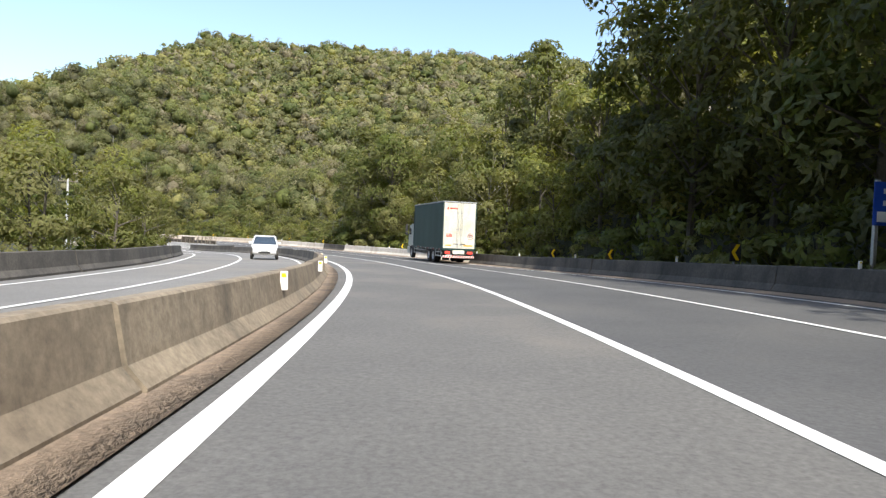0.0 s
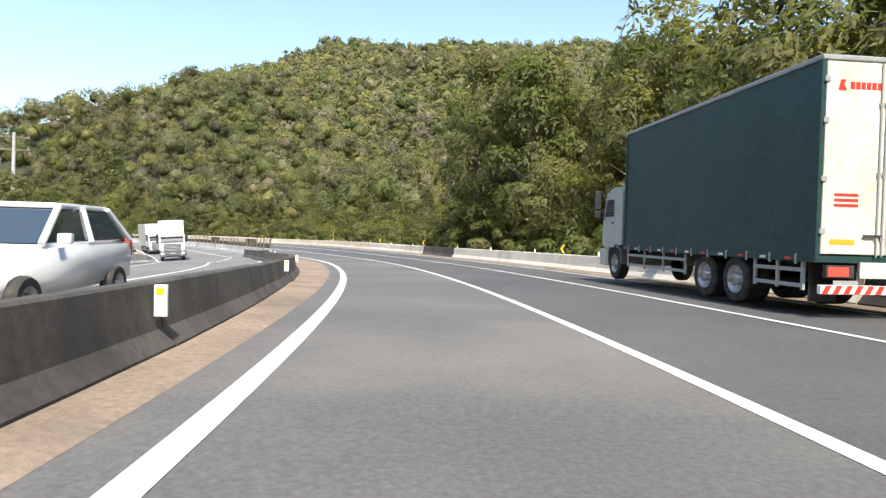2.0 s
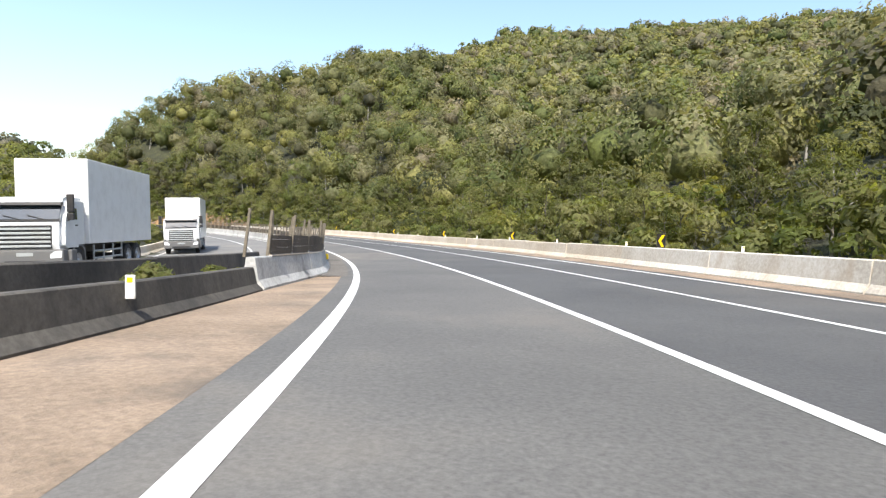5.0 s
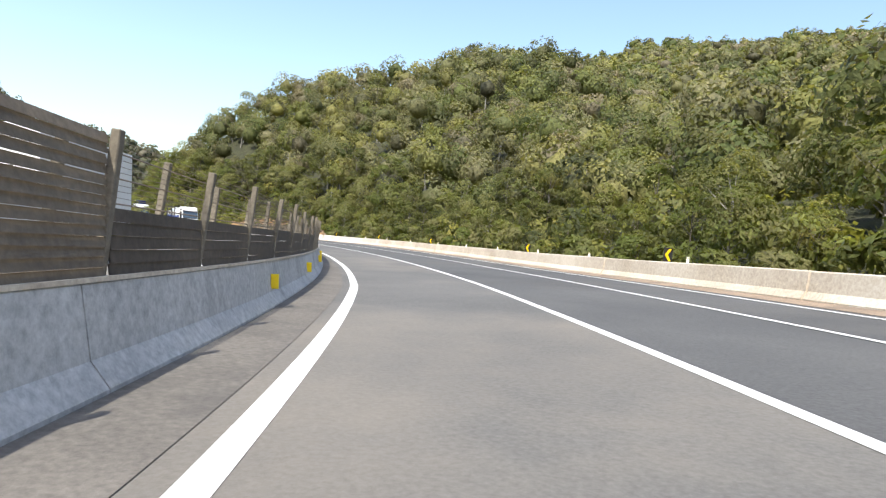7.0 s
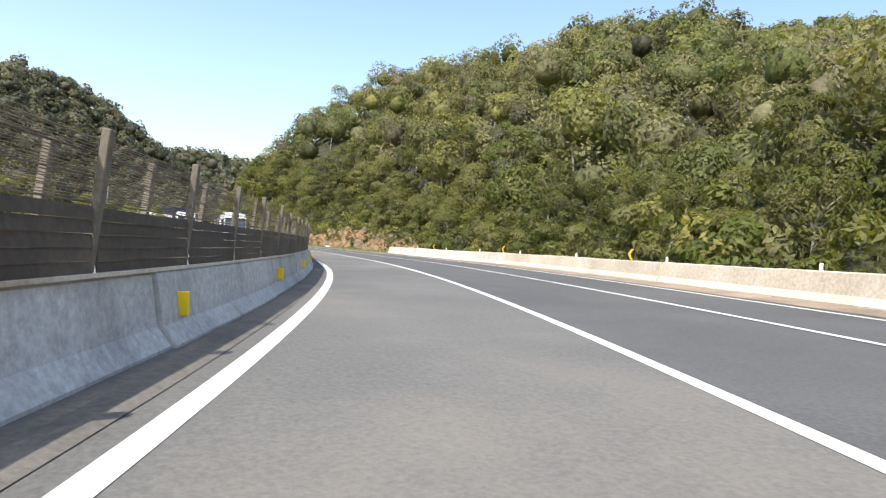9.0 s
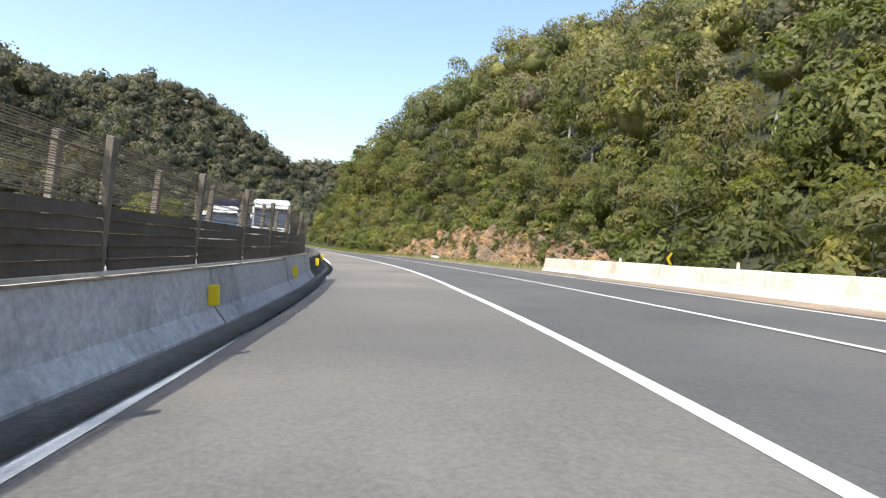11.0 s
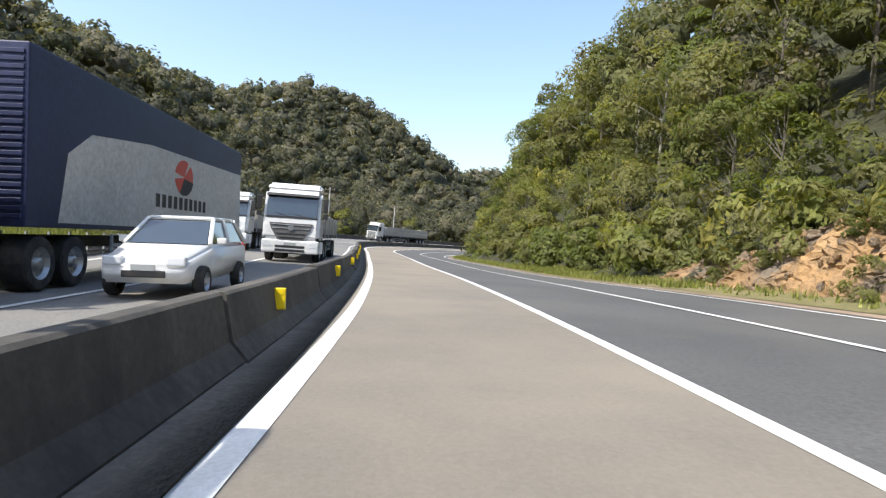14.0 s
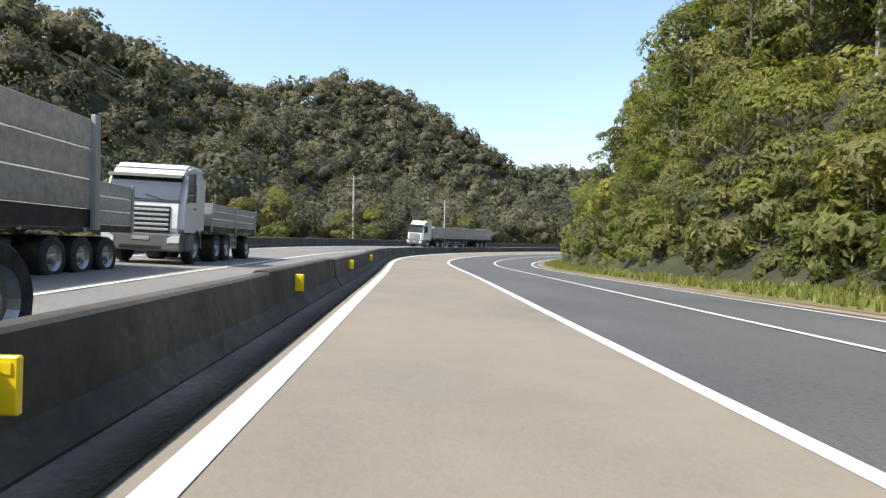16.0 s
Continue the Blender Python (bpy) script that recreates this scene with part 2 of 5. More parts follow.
def thing(name, label, category, group="", kind="", m=None):
    ob = new(name)
    ob.empty_display_size = 0.2
    if m is not None:
        ob.matrix_world = m
    return tagged(ob, label, category, group, kind)


def box(bm, x0, x1, y0, y1, z0, z1, bevel=0.0, seg=2):
    r = bmesh.ops.create_cube(bm, size=1, matrix=Matrix.Translation(((x0 + x1) / 2, (y0 + y1) / 2, (z0 + z1) / 2)) @ Matrix.Diagonal((x1 - x0, y1 - y0, z1 - z0, 1)))
    if bevel:
        bmesh.ops.bevel(bm, geom=list({e for v in r["verts"] for e in v.link_edges}), offset=bevel, segments=seg, affect="EDGES", profile=0.6)
    return r["verts"]


def boxed(*a, **k):
    bm = bmesh.new()
    box(bm, *a, **k)
    return bm


def tube(bm, p, q, r0, r1=None, n=8, caps=True):
    """A round bar from p to q."""
    p, q = Vector(p), Vector(q)
    m = Matrix.Translation((p + q) / 2) @ (q - p).to_track_quat("Z", "Y").to_matrix().to_4x4()
    return bmesh.ops.create_cone(bm, cap_ends=caps, segments=n, radius1=r0, radius2=r0 if r1 is None else r1, depth=(q - p).length, matrix=m)["verts"]


def prism(bm, outline, x0, x1, axis=0):
    """An outline of (y, z) drawn out along x from x0 to x1 (axis 1: outline of (x, z) along y)."""
    def place(k, a, b):
        return (k, a, b) if axis == 0 else (a, k, b)
    va = [bm.verts.new(place(x0, a, b)) for a, b in outline]
    vb = [bm.verts.new(place(x1, a, b)) for a, b in outline]
    n = len(outline)
    for i in range(n):
        bm.faces.new((va[i], va[(i + 1) % n], vb[(i + 1) % n], vb[i]))
    bm.faces.new(va[::-1])
    bm.faces.new(vb)
    bmesh.ops.recalc_face_normals(bm, faces=bm.faces)
    return va + vb


def ribbon(name, s0, s1, outline, mat, parent=None, label="", step=2.0, closed=True, smooth=False, kind="", thick=None):
    """An outline of (offset, height) drawn along the road; the outline may be a function of the distance."""
    ss = np.linspace(s0, s1, max(2, int(round((s1 - s0) / step)) + 1))
    shape = outline if callable(outline) else (lambda s: outline)
    verts, faces = [], []
    n = len(shape(s0))
    for s in ss:
        verts += [at(s, o, h) for o, h in shape(s)]
    for i in range(len(ss) - 1):
        for j in range(n if closed else n - 1):
            a, b = i * n + j, i * n + (j + 1) % n
            faces.append((a, b, b + n, a + n))
    if closed:
        faces += [tuple(range(n))[::-1], tuple(range((len(ss) - 1) * n, len(ss) * n))]
    me = bpy.data.meshes.new(name)
    me.from_pydata([tuple(v) for v in verts], [], faces)
    me.update()
    bm = bmesh.new()
    bm.from_mesh(me)
    bmesh.ops.recalc_face_normals(bm, faces=bm.faces) if closed else None
    bm.to_mesh(me)
    bm.free()
    if not closed and me.polygons and me.polygons[0].normal.z < 0:
        me.flip_normals()
    ob = link(name, me, mat, parent, label, smooth)
    if kind:
        tagged(ob, kind=kind)
    return ob


def table(rows):
    xs, ys = [r[0] for r in rows], [r[1] for r in rows]
    return lambda s: float(np.interp(s, xs, ys))


# ---- road, shoulders and markings ----
LEFT = table([(-80, -1.2), (30, -1.15), (72, -0.95), (133, -0.85), (150, -1.3), (176, -1.5), (195, -1.9), (212, -1.6), (228, -0.95), (245, -0.9), (262, -1.05), (520, -1.0)])
MIDDLE = table([(-80, 2.3), (30, 2.4), (75, 2.75), (135, 2.7), (175, 2.2), (200, 1.9), (216, 2.1), (245, 2.25), (520, 2.2)])
THIRD = table([(-80, 6.2), (20, 6.3), (78, 6.1), (140, 6.3), (178, 5.8), (216, 5.45), (245, 5.6), (520, 5.5)])
EDGE = table([(-80, 9.4), (20, 9.6), (75, 8.8), (178, 8.6), (217, 9.1), (245, 8.7), (520, 8.6)])
MEDIAN = table([(-80, -1.8), (10, -1.75), (40, -2.1), (60, -2.7), (68, -3.2), (79, -4.1), (86, -3.6), (99, -2.8), (106, -1.9), (135, -1.95), (172, -2.2), (205, -2.0), (212, -1.75), (220, -1.7), (232, -1.3), (245, -1.45), (262, -1.6), (520, -1.7)])
INNER = table([(-80, -1.8), (10, -1.75), (40, -2.1), (60, -2.7), (68, -3.2), (79, -4.2), (90, -4.7), (110, -4.2)])  # the older barrier behind the gap
OUTER = table([(-80, 10.7), (15, 10.6), (76, 9.9), (140, 9.8), (178, 10.1), (215, 10.3), (245, 9.8), (520, 9.7)])
FAR = table([(-80, -9.9), (30, -9.9), (60, -11.0), (85, -13.4), (110, -14.5), (138, -13.6), (170, -11.4), (205, -9.7), (235, -9.6), (262, -11.6), (290, -11.4), (520, -10.4)])
END = ROAD[-1][0] - 2
BEGIN = ROAD[0][0] + 1

road = ribbon("road", BEGIN, END, lambda s: [(MEDIAN(s) - 0.5, -0.02), (MIDDLE(s), 0.0), (OUTER(s) + 0.6, 0.0)], ASPHALT, closed=False, smooth=True)
tagged(road, "dark grey asphalt carriageway curving through the forest", "road", kind="structure")
lane = ribbon("lane", BEGIN, END, lambda s: [(LEFT(s) - 0.55, 0.006), (MIDDLE(s) + 0.02, 0.006)], ASPHALT_LANE, closed=False, smooth=True)
tagged(lane, "paler worn asphalt of the passing lane, dusty further on", "road", kind="structure")
film_of_dust = lane.data.attributes.new("dust", "FLOAT", "POINT")
film_of_dust.data.foreach_set("value", np.repeat(np.interp(np.linspace(BEGIN, END, len(lane.data.vertices) // 2), [180, 215, 250, 262], [0, 0.25, 0.55, 0.75]), 2).astype(np.float32))
opposite = ribbon("road_opposite", BEGIN, END, lambda s: [(FAR(s) - 0.7, 0.0), (MEDIAN(s) - 0.3, 0.0)], ASPHALT_OLD, closed=False, smooth=True)
tagged(opposite, "pale sunlit asphalt of the opposite carriageway", "road", kind="structure")


def line(name, offset, width, s0=BEGIN, s1=END, z=0.012, label="white painted road line"):
    ob = ribbon(name, s0, s1, lambda s: [(offset(s) - width / 2, z), (offset(s) + width / 2, z)], MARK, closed=False, step=1.0)
    return tagged(ob, label, "road marking", kind="structure")


line("line_left", LEFT, 0.2, label="solid white edge line beside the median")
line("line_middle", MIDDLE, 0.16, label="solid white line beside the passing lane")
line("line_third", THIRD, 0.14, label="white line beside the slow lane")
line("line_right", EDGE, 0.15, label="solid white edge line by the outer shoulder")
line("line_opposite_near", lambda s: MEDIAN(s) - 1.1, 0.15, label="white edge line of the opposite carriageway")
line("line_opposite_middle", lambda s: MEDIAN(s) - 4.4, 0.15, label="white lane line of the opposite carriageway")
line("line_opposite_far", lambda s: FAR(s) + 0.8, 0.15, label="white far edge line of the opposite carriageway")
tagged(ribbon("shoulder", BEGIN, 104, lambda s: [(INNER(s) - 0.3, 0.05), (INNER(s) + 0.35, 0.03), (LEFT(s) - 0.5, 0.008)], DIRT, closed=False, step=1.0, smooth=True), "brown dirt and dust along the median", "shoulder", kind="structure")
tagged(ribbon("gutter", 104, END, lambda s: [(MEDIAN(s) - 0.2, 0.056), (MEDIAN(s) + 0.35, 0.036), (LEFT(s) - 0.3, 0.014)], GUTTER, closed=False, step=1.0, smooth=True), "grey dusty gutter along the median barrier", "shoulder", kind="structure")
tagged(ribbon("shoulder_outer", BEGIN, END, lambda s: [(EDGE(s) + 0.45, 0.008), (OUTER(s) - 0.2, 0.04), (OUTER(s) + 1.4, 0.06)], DIRT, closed=False, step=1.0, smooth=True), "dusty outer shoulder", "shoulder", kind="structure")

# ---- ground ----


def line_place(x, y):
    """Distance along and offset to the right of the road, for arrays of places."""
    s, o = np.empty(len(x)), np.empty(len(x))
    for k in range(0, len(x), 4000):
        d = (x[k:k + 4000, None] - AX[None, ::2]) ** 2 + (y[k:k + 4000, None] - AY[None, ::2]) ** 2
        i = d.argmin(1) * 2
        s[k:k + 4000] = ST[i]
        dx, dy = x[k:k + 4000] - AX[i], y[k:k + 4000] - AY[i]
        o[k:k + 4000] = np.hypot(dx, dy) * np.sign(dx * np.cos(HEAD[i]) + dy * np.sin(HEAD[i]))
    return s, o


def step(a, b, x):
    u = np.clip((x - a) / (b - a), 0, 1)
    return u * u * (3 - 2 * u)


def wave(x, y, size, seed):
    """Cheap rolling noise from a few crossed waves."""
    r = np.random.RandomState(seed)
    z = np.zeros_like(x)
    for k in range(7):
        a, w = r.uniform(0, 6.28), 6.28 / (size * r.uniform(0.5, 1.8))
        z += np.sin((x * math.cos(a) + y * math.sin(a)) * w + r.uniform(0, 6.28)) * r.uniform(0.4, 1)
    return z / 3.2


STEEP = table([(-60, 16), (40, 14), (75, 4), (110, 0), (165, 0), (195, 1.5), (225, 14), (280, 19), (300, 25), (520, 25)])
SLOPE = table([(-60, 0.31), (140, 0.31), (190, 0.36), (520, 0.38)])
STEEP_ST, SLOPE_ST = [STEEP(q) for q in ST], [SLOPE(q) for q in ST]


def hill(s, d, x, y):
    """The wooded slope on the outer side of the road: a steep foot, then the long face of the mountain."""
    a = np.interp(s, ST, STEEP_ST)
    b = np.interp(s, ST, SLOPE_ST)
    d = np.maximum(d - 1.5, 0)
    a, b = a + (10 - a) * step(80, 220, d), b + (0.325 - b) * step(80, 220, d)
    far = 640 + wave(x, y, 300, 4) * 60
    long = np.where(d < far, d, far - (d - far) * 0.6)
    shape = 7 * step(150, 300, d) * step(100, -60, x) + (-9 * np.exp(-((x + 80) ** 2 + (y - 395) ** 2) / 5000) + 11 * np.exp(-((x + 170) ** 2 + (y - 335) ** 2) / 6000) - 3 * np.exp(-((x + 215) ** 2 + (y - 235) ** 2) / 4000)) * step(15, 70, d) - 13 * step(-170, -95, x) * step(25, 80, d)
    return a * (1 - np.exp(-d / 22)) + b * long + wave(x, y, 50, 3) * 2.0 * step(10, 60, d) + wave(x, y, 180, 5) * 6 * step(40, 200, d) + shape - 0.1


def valley(s, e, x, y):
    """The inner side: it falls towards the valley, and the mountains rise beyond."""
    fall = -5 * step(3, 45, e)
    u = -(x + 384) * 0.84 + (y - 90) * 0.55
    q = (x + 384) * 0.55 + (y - 90) * 0.84
    crest = np.interp(u, [-400, -200, -80, 0, 44, 75, 109, 150, 185, 218, 250, 330, 420], [150, 92, 62, 48, 47, 57, 68, 70, 66, 55, 46, 20, 0])
    ridge = 1.04 * crest * np.where(q > 0, np.exp(-(q / 72) ** 2), np.exp(-(q / 160) ** 2))
    far = 98 * np.exp(-((x + 1000) / 170) ** 2 - ((y - 420) / 200) ** 2)
    return fall + (ridge + far) * step(12, 70, e) + wave(x, y, 70, 8) * 3 * step(30, 90, e)


# swells and hollows of the slope: x, y, height, width
SWELLS = [(-135, 330, -22, 60), (-85, 290, -8, 50), (-160, 300, 8, 75), (-70, 420, -5, 45), (-250, 240, -3, 28), (-225, 262, -7, 30), (-100, 250, -6, 40)]


def massif(x, y):
    """The great mountain behind the slope, with its level crest."""
    crest = 640 + 0.12 * (x + 150)
    face = np.where(y < crest, 0.43 * (crest - y), 1.1 * (y - crest))
    return 186 - face - 1.2 * np.maximum(-300 - x, 0) + wave(x, y, 130, 21) * 5 + wave(x, y, 45, 22) * 1.5


OUTER_ST, FAR_ST = [OUTER(q) for q in ST], [FAR(q) for q in ST]


def ground_height(x, y):
    s, o = line_place(x, y)
    road_z = np.interp(s, ST, RISE) + np.clip(o, -11, 11.5) * np.sin(np.interp(s, ST, BANK))
    edge = np.interp(s, ST, OUTER_ST) + 1.0
    far = np.interp(s, ST, FAR_ST) - 1.2
    d = o - edge
    e = far - o
    right = hill(s, np.maximum(d, 0), x, y)
    left = valley(s, np.maximum(e, 0), x, y)
    base = np.where(d > 0, right, np.where(e > 0, left, -0.35))
    w = step(0, 40, np.maximum(d, e))
    swell = sum(h * np.exp(-((x - a) ** 2 + (y - b) ** 2) / q ** 2) for a, b, h, q in SWELLS)
    land = base + road_z * (1 - w) + swell * step(22, 60, o)
    land = np.where(o > 0, np.maximum(land - 1.1 * np.maximum(y - 655 - 0.12 * (x + 150), 0) - 1.1 * np.maximum(-295 - x, 0) * step(235, 300, y), -6), land)
    return np.where(y > 300, np.maximum(land, massif(x, y)), land)


def spaced(lo, hi, fine0, fine1, cell):
    """Grid lines, dense between fine0 and fine1 and ever wider beyond."""
    mid = list(np.arange(fine0, fine1 + 0.1, cell))
    out, step_, q = [], cell, fine1
    while q < hi:
        step_ = min(step_ * 1.12, 9) if q < 740 else step_ * 1.2
        q += step_
        out.append(q)
    back, step_, q = [], cell, fine0
    while q > lo:
        step_ = min(step_ * 1.12, 9) if q > -640 else step_ * 1.2
        q -= step_
        back.append(q)
    return np.array(back[::-1] + mid + out)


gx, gy = spaced(-4000, 4000, -250, 60, 3.0), spaced(-4000, 4000, -50, 260, 3.0)
GX, GY = np.meshgrid(gx, gy)
GZ = ground_height(GX.ravel(), GY.ravel())
away = np.maximum(np.maximum(-250 - GX, GX - 60), np.maximum(-50 - GY, GY - 260)).ravel()
GZ -= 1.2 * step(5, 70, away) + 1.0 * step(60, 250, away)  # the wide cells stay under the forest floor
nx = len(gx)
quads = [(j * nx + i, j * nx + i + 1, (j + 1) * nx + i + 1, (j + 1) * nx + i) for j in range(len(gy) - 1) for i in range(nx - 1)]
gm = bpy.data.meshes.new("ground")
gm.from_pydata(np.stack([GX.ravel(), GY.ravel(), GZ], 1).tolist(), [], quads)
tagged(link("ground", gm, SOIL, smooth=True), "dark forest soil under the trees", "ground", kind="structure")

# ---- woods ----


def unit(v):
    return v / np.maximum(np.linalg.norm(v, axis=-1, keepdims=True), 1e-9)


def sprays(rng, p, n, shade, size, tint, broad=0.9):
    """One ragged, slightly folded leaf spray at each place, facing n, shaded as part of its rounded clump: corners, faces, tint, normals."""
    count = len(p)
    n = unit(n)
    a = unit(np.cross(n, rng.normal(size=(count, 3))))
    b = np.cross(n, a)
    r = size * rng.uniform(0.36, 0.66, (count, 4, 1))
    turn = np.arange(4) * 1.5708 + rng.uniform(-0.35, 0.35, (count, 4))
    fold = np.array([0.0, -0.12, 0.0, -0.12])[None, :, None] * r
    corners = p[:, None] + r * (np.cos(turn)[..., None] * a[:, None] * (2.02 - broad) + np.sin(turn)[..., None] * b[:, None] * broad) + fold * n[:, None]
    return corners.reshape(-1, 3), np.arange(count * 4).reshape(-1, 4), np.repeat(np.clip(tint, 0, 1), 4), np.repeat(unit(shade), 4, axis=0)


def leaf_cloud(rng, centres, radii, count, size, tint, heart):
    """Leaf sprays over the outer sides of rounded clumps about the crown's heart."""
    weight = radii.prod(1) ** 0.66
    k = rng.choice(len(centres), count, p=weight / weight.sum())
    out = unit(centres[k] - heart + (0, 0, 0.3))
    v = unit(rng.normal(size=(count, 3)))
    side = (v * out).sum(1, keepdims=True)
    v = np.where(side < -0.25, v - 2 * side * out, v)
    p = centres[k] + v * radii[k] * rng.uniform(0.72, 1.08, (count, 1)) ** 0.7
    return sprays(rng, p, v + 0.3 * out + rng.normal(scale=0.4, size=(count, 3)), 0.75 * v + 0.45 * out + (0, 0, 0.12) + rng.normal(scale=0.16, size=(count, 3)), size, tint + rng.normal(scale=0.03, size=count), 0.55)


ico = bmesh.new()
bmesh.ops.create_icosphere(ico, subdivisions=1, radius=1)
ICO_V = np.array([v.co[:] for v in ico.verts])
ICO_F = np.array([[v.index for v in f.verts] for f in ico.faces])
ico.free()


def leafy_mesh(name, pieces):
    """One mesh out of (corners, faces, tint, normals) pieces."""
    starts = np.cumsum([0] + [len(q[0]) for q in pieces])
    co = np.concatenate([q[0] for q in pieces])
    loops = np.concatenate([(q[1] + n).ravel() for q, n in zip(pieces, starts)])
    sizes = np.concatenate([np.full(len(q[1]), q[1].shape[1]) for q in pieces])
    me = bpy.data.meshes.new(name)
    me.vertices.add(len(co))
    me.vertices.foreach_set("co", co.astype(np.float32).ravel())
    me.loops.add(len(loops))
    me.loops.foreach_set("vertex_index", loops.astype(np.int32))
    me.polygons.add(len(sizes))
    me.polygons.foreach_set("loop_start", (np.cumsum(sizes) - sizes).astype(np.int32))
    me.update(calc_edges=True)
    me.attributes.new("tint", "FLOAT", "POINT").data.foreach_set("value", np.concatenate([q[2] for q in pieces]).astype(np.float32))
    me.attributes.new("custom_normal", "FLOAT_VECTOR", "POINT").data.foreach_set("vector", np.concatenate([q[3] for q in pieces]).astype(np.float32).ravel())
    return me


POLES = []  # foot, top and radius of the forest's trunks


def woods(name, label, keep, cell, area, radius, leaf, count, seed, clumps=9, mat=None, core=0.62, lift=(0.5, 3.2), tall=(0.75, 1.05), trunks=False, emergent=0.05, broad=0.9):
    """A closed canopy of lumpy rounded crowns over the ground where keep() says so."""
    rng = np.random.RandomState(seed)
    xs, ys = np.meshgrid(np.arange(area[0], area[1], cell), np.arange(area[2], area[3], cell))
    x = xs.ravel() + rng.uniform(-0.48, 0.48, xs.size) * cell
    y = ys.ravel() + rng.uniform(-0.48, 0.48, xs.size) * cell
    s, o = line_place(x, y)
    ok = keep(s, o, x, y)
    x, y, s, o = x[ok], y[ok], s[ok], o[ok]
    z = ground_height(x, y)
    n = len(x)
    r = radius * rng.choice([0.6, 0.75, 0.9, 1.0, 1.0, 1.2, 1.4], n)
    high = rng.uniform(*lift, n) * (r / radius) + np.where(rng.uniform(size=n) < emergent, rng.uniform(1.5, 3.5, n), 0)
    heart = np.stack([x, y, z + high + 0.25 * r], 1)
    shape = np.stack([np.ones(n), np.ones(n), rng.uniform(*tall, n)], 1)
    tint = rng.uniform(0, 1, n)
    # clumps over the upper dome of each crown
    d = rng.normal(size=(n, clumps, 3))
    d[..., 2] = np.abs(d[..., 2]) * 1.1 - 0.25
    d = unit(d)
    cr = (r[:, None] * rng.uniform(0.3, 0.47, (n, clumps)))
    cc = heart[:, None] + d * (r[:, None, None] * rng.uniform(0.52, 0.72, (n, clumps, 1))) * shape[:, None]
    ct = tint[:, None] + rng.normal(scale=0.035, size=(n, clumps))
    # sprays on the outer side of the clumps, the greater part on the crown's side that faces the road
    k = rng.randint(0, clumps, (n, count))
    row = np.arange(n)[:, None]
    hd = np.interp(s, ST, HEAD)
    road = np.stack([-np.cos(hd), -np.sin(hd), 0 * hd], 1) * np.sign(o)[:, None]
    road = unit(road + np.stack([np.sin(hd), -np.cos(hd), 0 * hd], 1) * 0.8 + (0, 0, 0.25))
    dk = d[row, k]
    back = (dk * road[:, None]).sum(-1) < -0.35
    k = np.where(back, rng.randint(0, clumps, (n, count)), k)
    dk = d[row, k]
    v = unit(rng.normal(size=(n, count, 3)))
    side = (v * dk).sum(-1, keepdims=True)
    v = np.where(side < -0.2, v - 2 * side * dk, v)
    p = cc[row, k] + v * cr[row, k][..., None] * rng.uniform(0.75, 1.1, (n, count, 1))
    face = v + 0.35 * dk + rng.normal(scale=0.38, size=(n, count, 3))
    shade = 0.7 * v + 0.55 * dk + (0, 0, 0.1) + rng.normal(scale=0.14, size=(n, count, 3))
    size = np.repeat(leaf * (r / radius) ** 0.5, count)[:, None, None]
    pieces = [sprays(rng, p.reshape(-1, 3), face.reshape(-1, 3), shade.reshape(-1, 3), size, (ct[row, k] + rng.normal(scale=0.02, size=k.shape)).ravel(), broad)]
    if core:
        cv = heart[:, None] + ICO_V[None] * (r * core)[:, None, None] * shape[:, None] * rng.uniform(0.85, 1.1, (n, len(ICO_V), 1))
        cf = (ICO_F[None] + (np.arange(n) * len(ICO_V))[:, None, None]).reshape(-1, 3)
        pieces.append((cv.reshape(-1, 3), cf, np.repeat(tint, len(ICO_V)), np.tile(ICO_V, (n, 1))))
    if trunks:
        for i in np.nonzero(rng.uniform(size=n) < 0.6)[0]:
            POLES.append(((x[i], y[i], z[i] - 0.5), heart[i] + (rng.uniform(-0.8, 0.8), rng.uniform(-0.8, 0.8), 0.3), 0.07 + 0.02 * r[i]))
    ob = link(name, leafy_mesh(name, pieces), mat or LEAF)
    return tagged(ob, label, "forest", kind="stuff")


woods("hillside_forest", "dense sunlit subtropical forest on the lower hillside", lambda s, o, x, y: (o > 20) & (o < 62) & (s > 25) & (s < 345), 4.4, (-330, 80, 10, 330), 3.1, 0.36, 440, 11, clumps=15, core=0.5, lift=(0.8, 4.6), tall=(0.85, 1.3), trunks=True, emergent=0.12, broad=0.75)
woods("slope_forest", "sunlit broad-leaved canopy rising up the hillside", lambda s, o, x, y: (o > 60) & (o < 130) & (s > 25) & (s < 330) & (y > 30), 5.2, (-330, 80, 30, 330), 3.9, 0.6, 240, 17, clumps=12, core=0.55, lift=(0.6, 4.2), tall=(0.8, 1.2), emergent=0.1)
woods("upper_forest", "sunlit green canopy on the middle of the mountain", lambda s, o, x, y: (o > 127) & (np.hypot(x + 40, y - 60) < 330) & (s > 20) & (y > 40), 5.8, (-400, 70, 40, 400), 4.4, 0.98, 130, 13, clumps=10)
woods("summit_forest", "olive green canopy towards the mountain's crest", lambda s, o, x, y: (np.hypot(x + 40, y - 60) > 326) & ((o > 127) | (y > 330)) & (y > 200) & (y < 690 + 0.12 * (x + 150)), 7.4, (-420, 90, 200, 720), 5.4, 1.55, 66, 14, clumps=7, emergent=0.03)
ACROSS = lambda s, o, x, y: (o < np.where(s > 205, -23, -34)) & (((x + 384) * 0.55 + (y - 90) * 0.84) > -20) & (x < -195) & (x > -600) & (y > -60) & (y < 330)
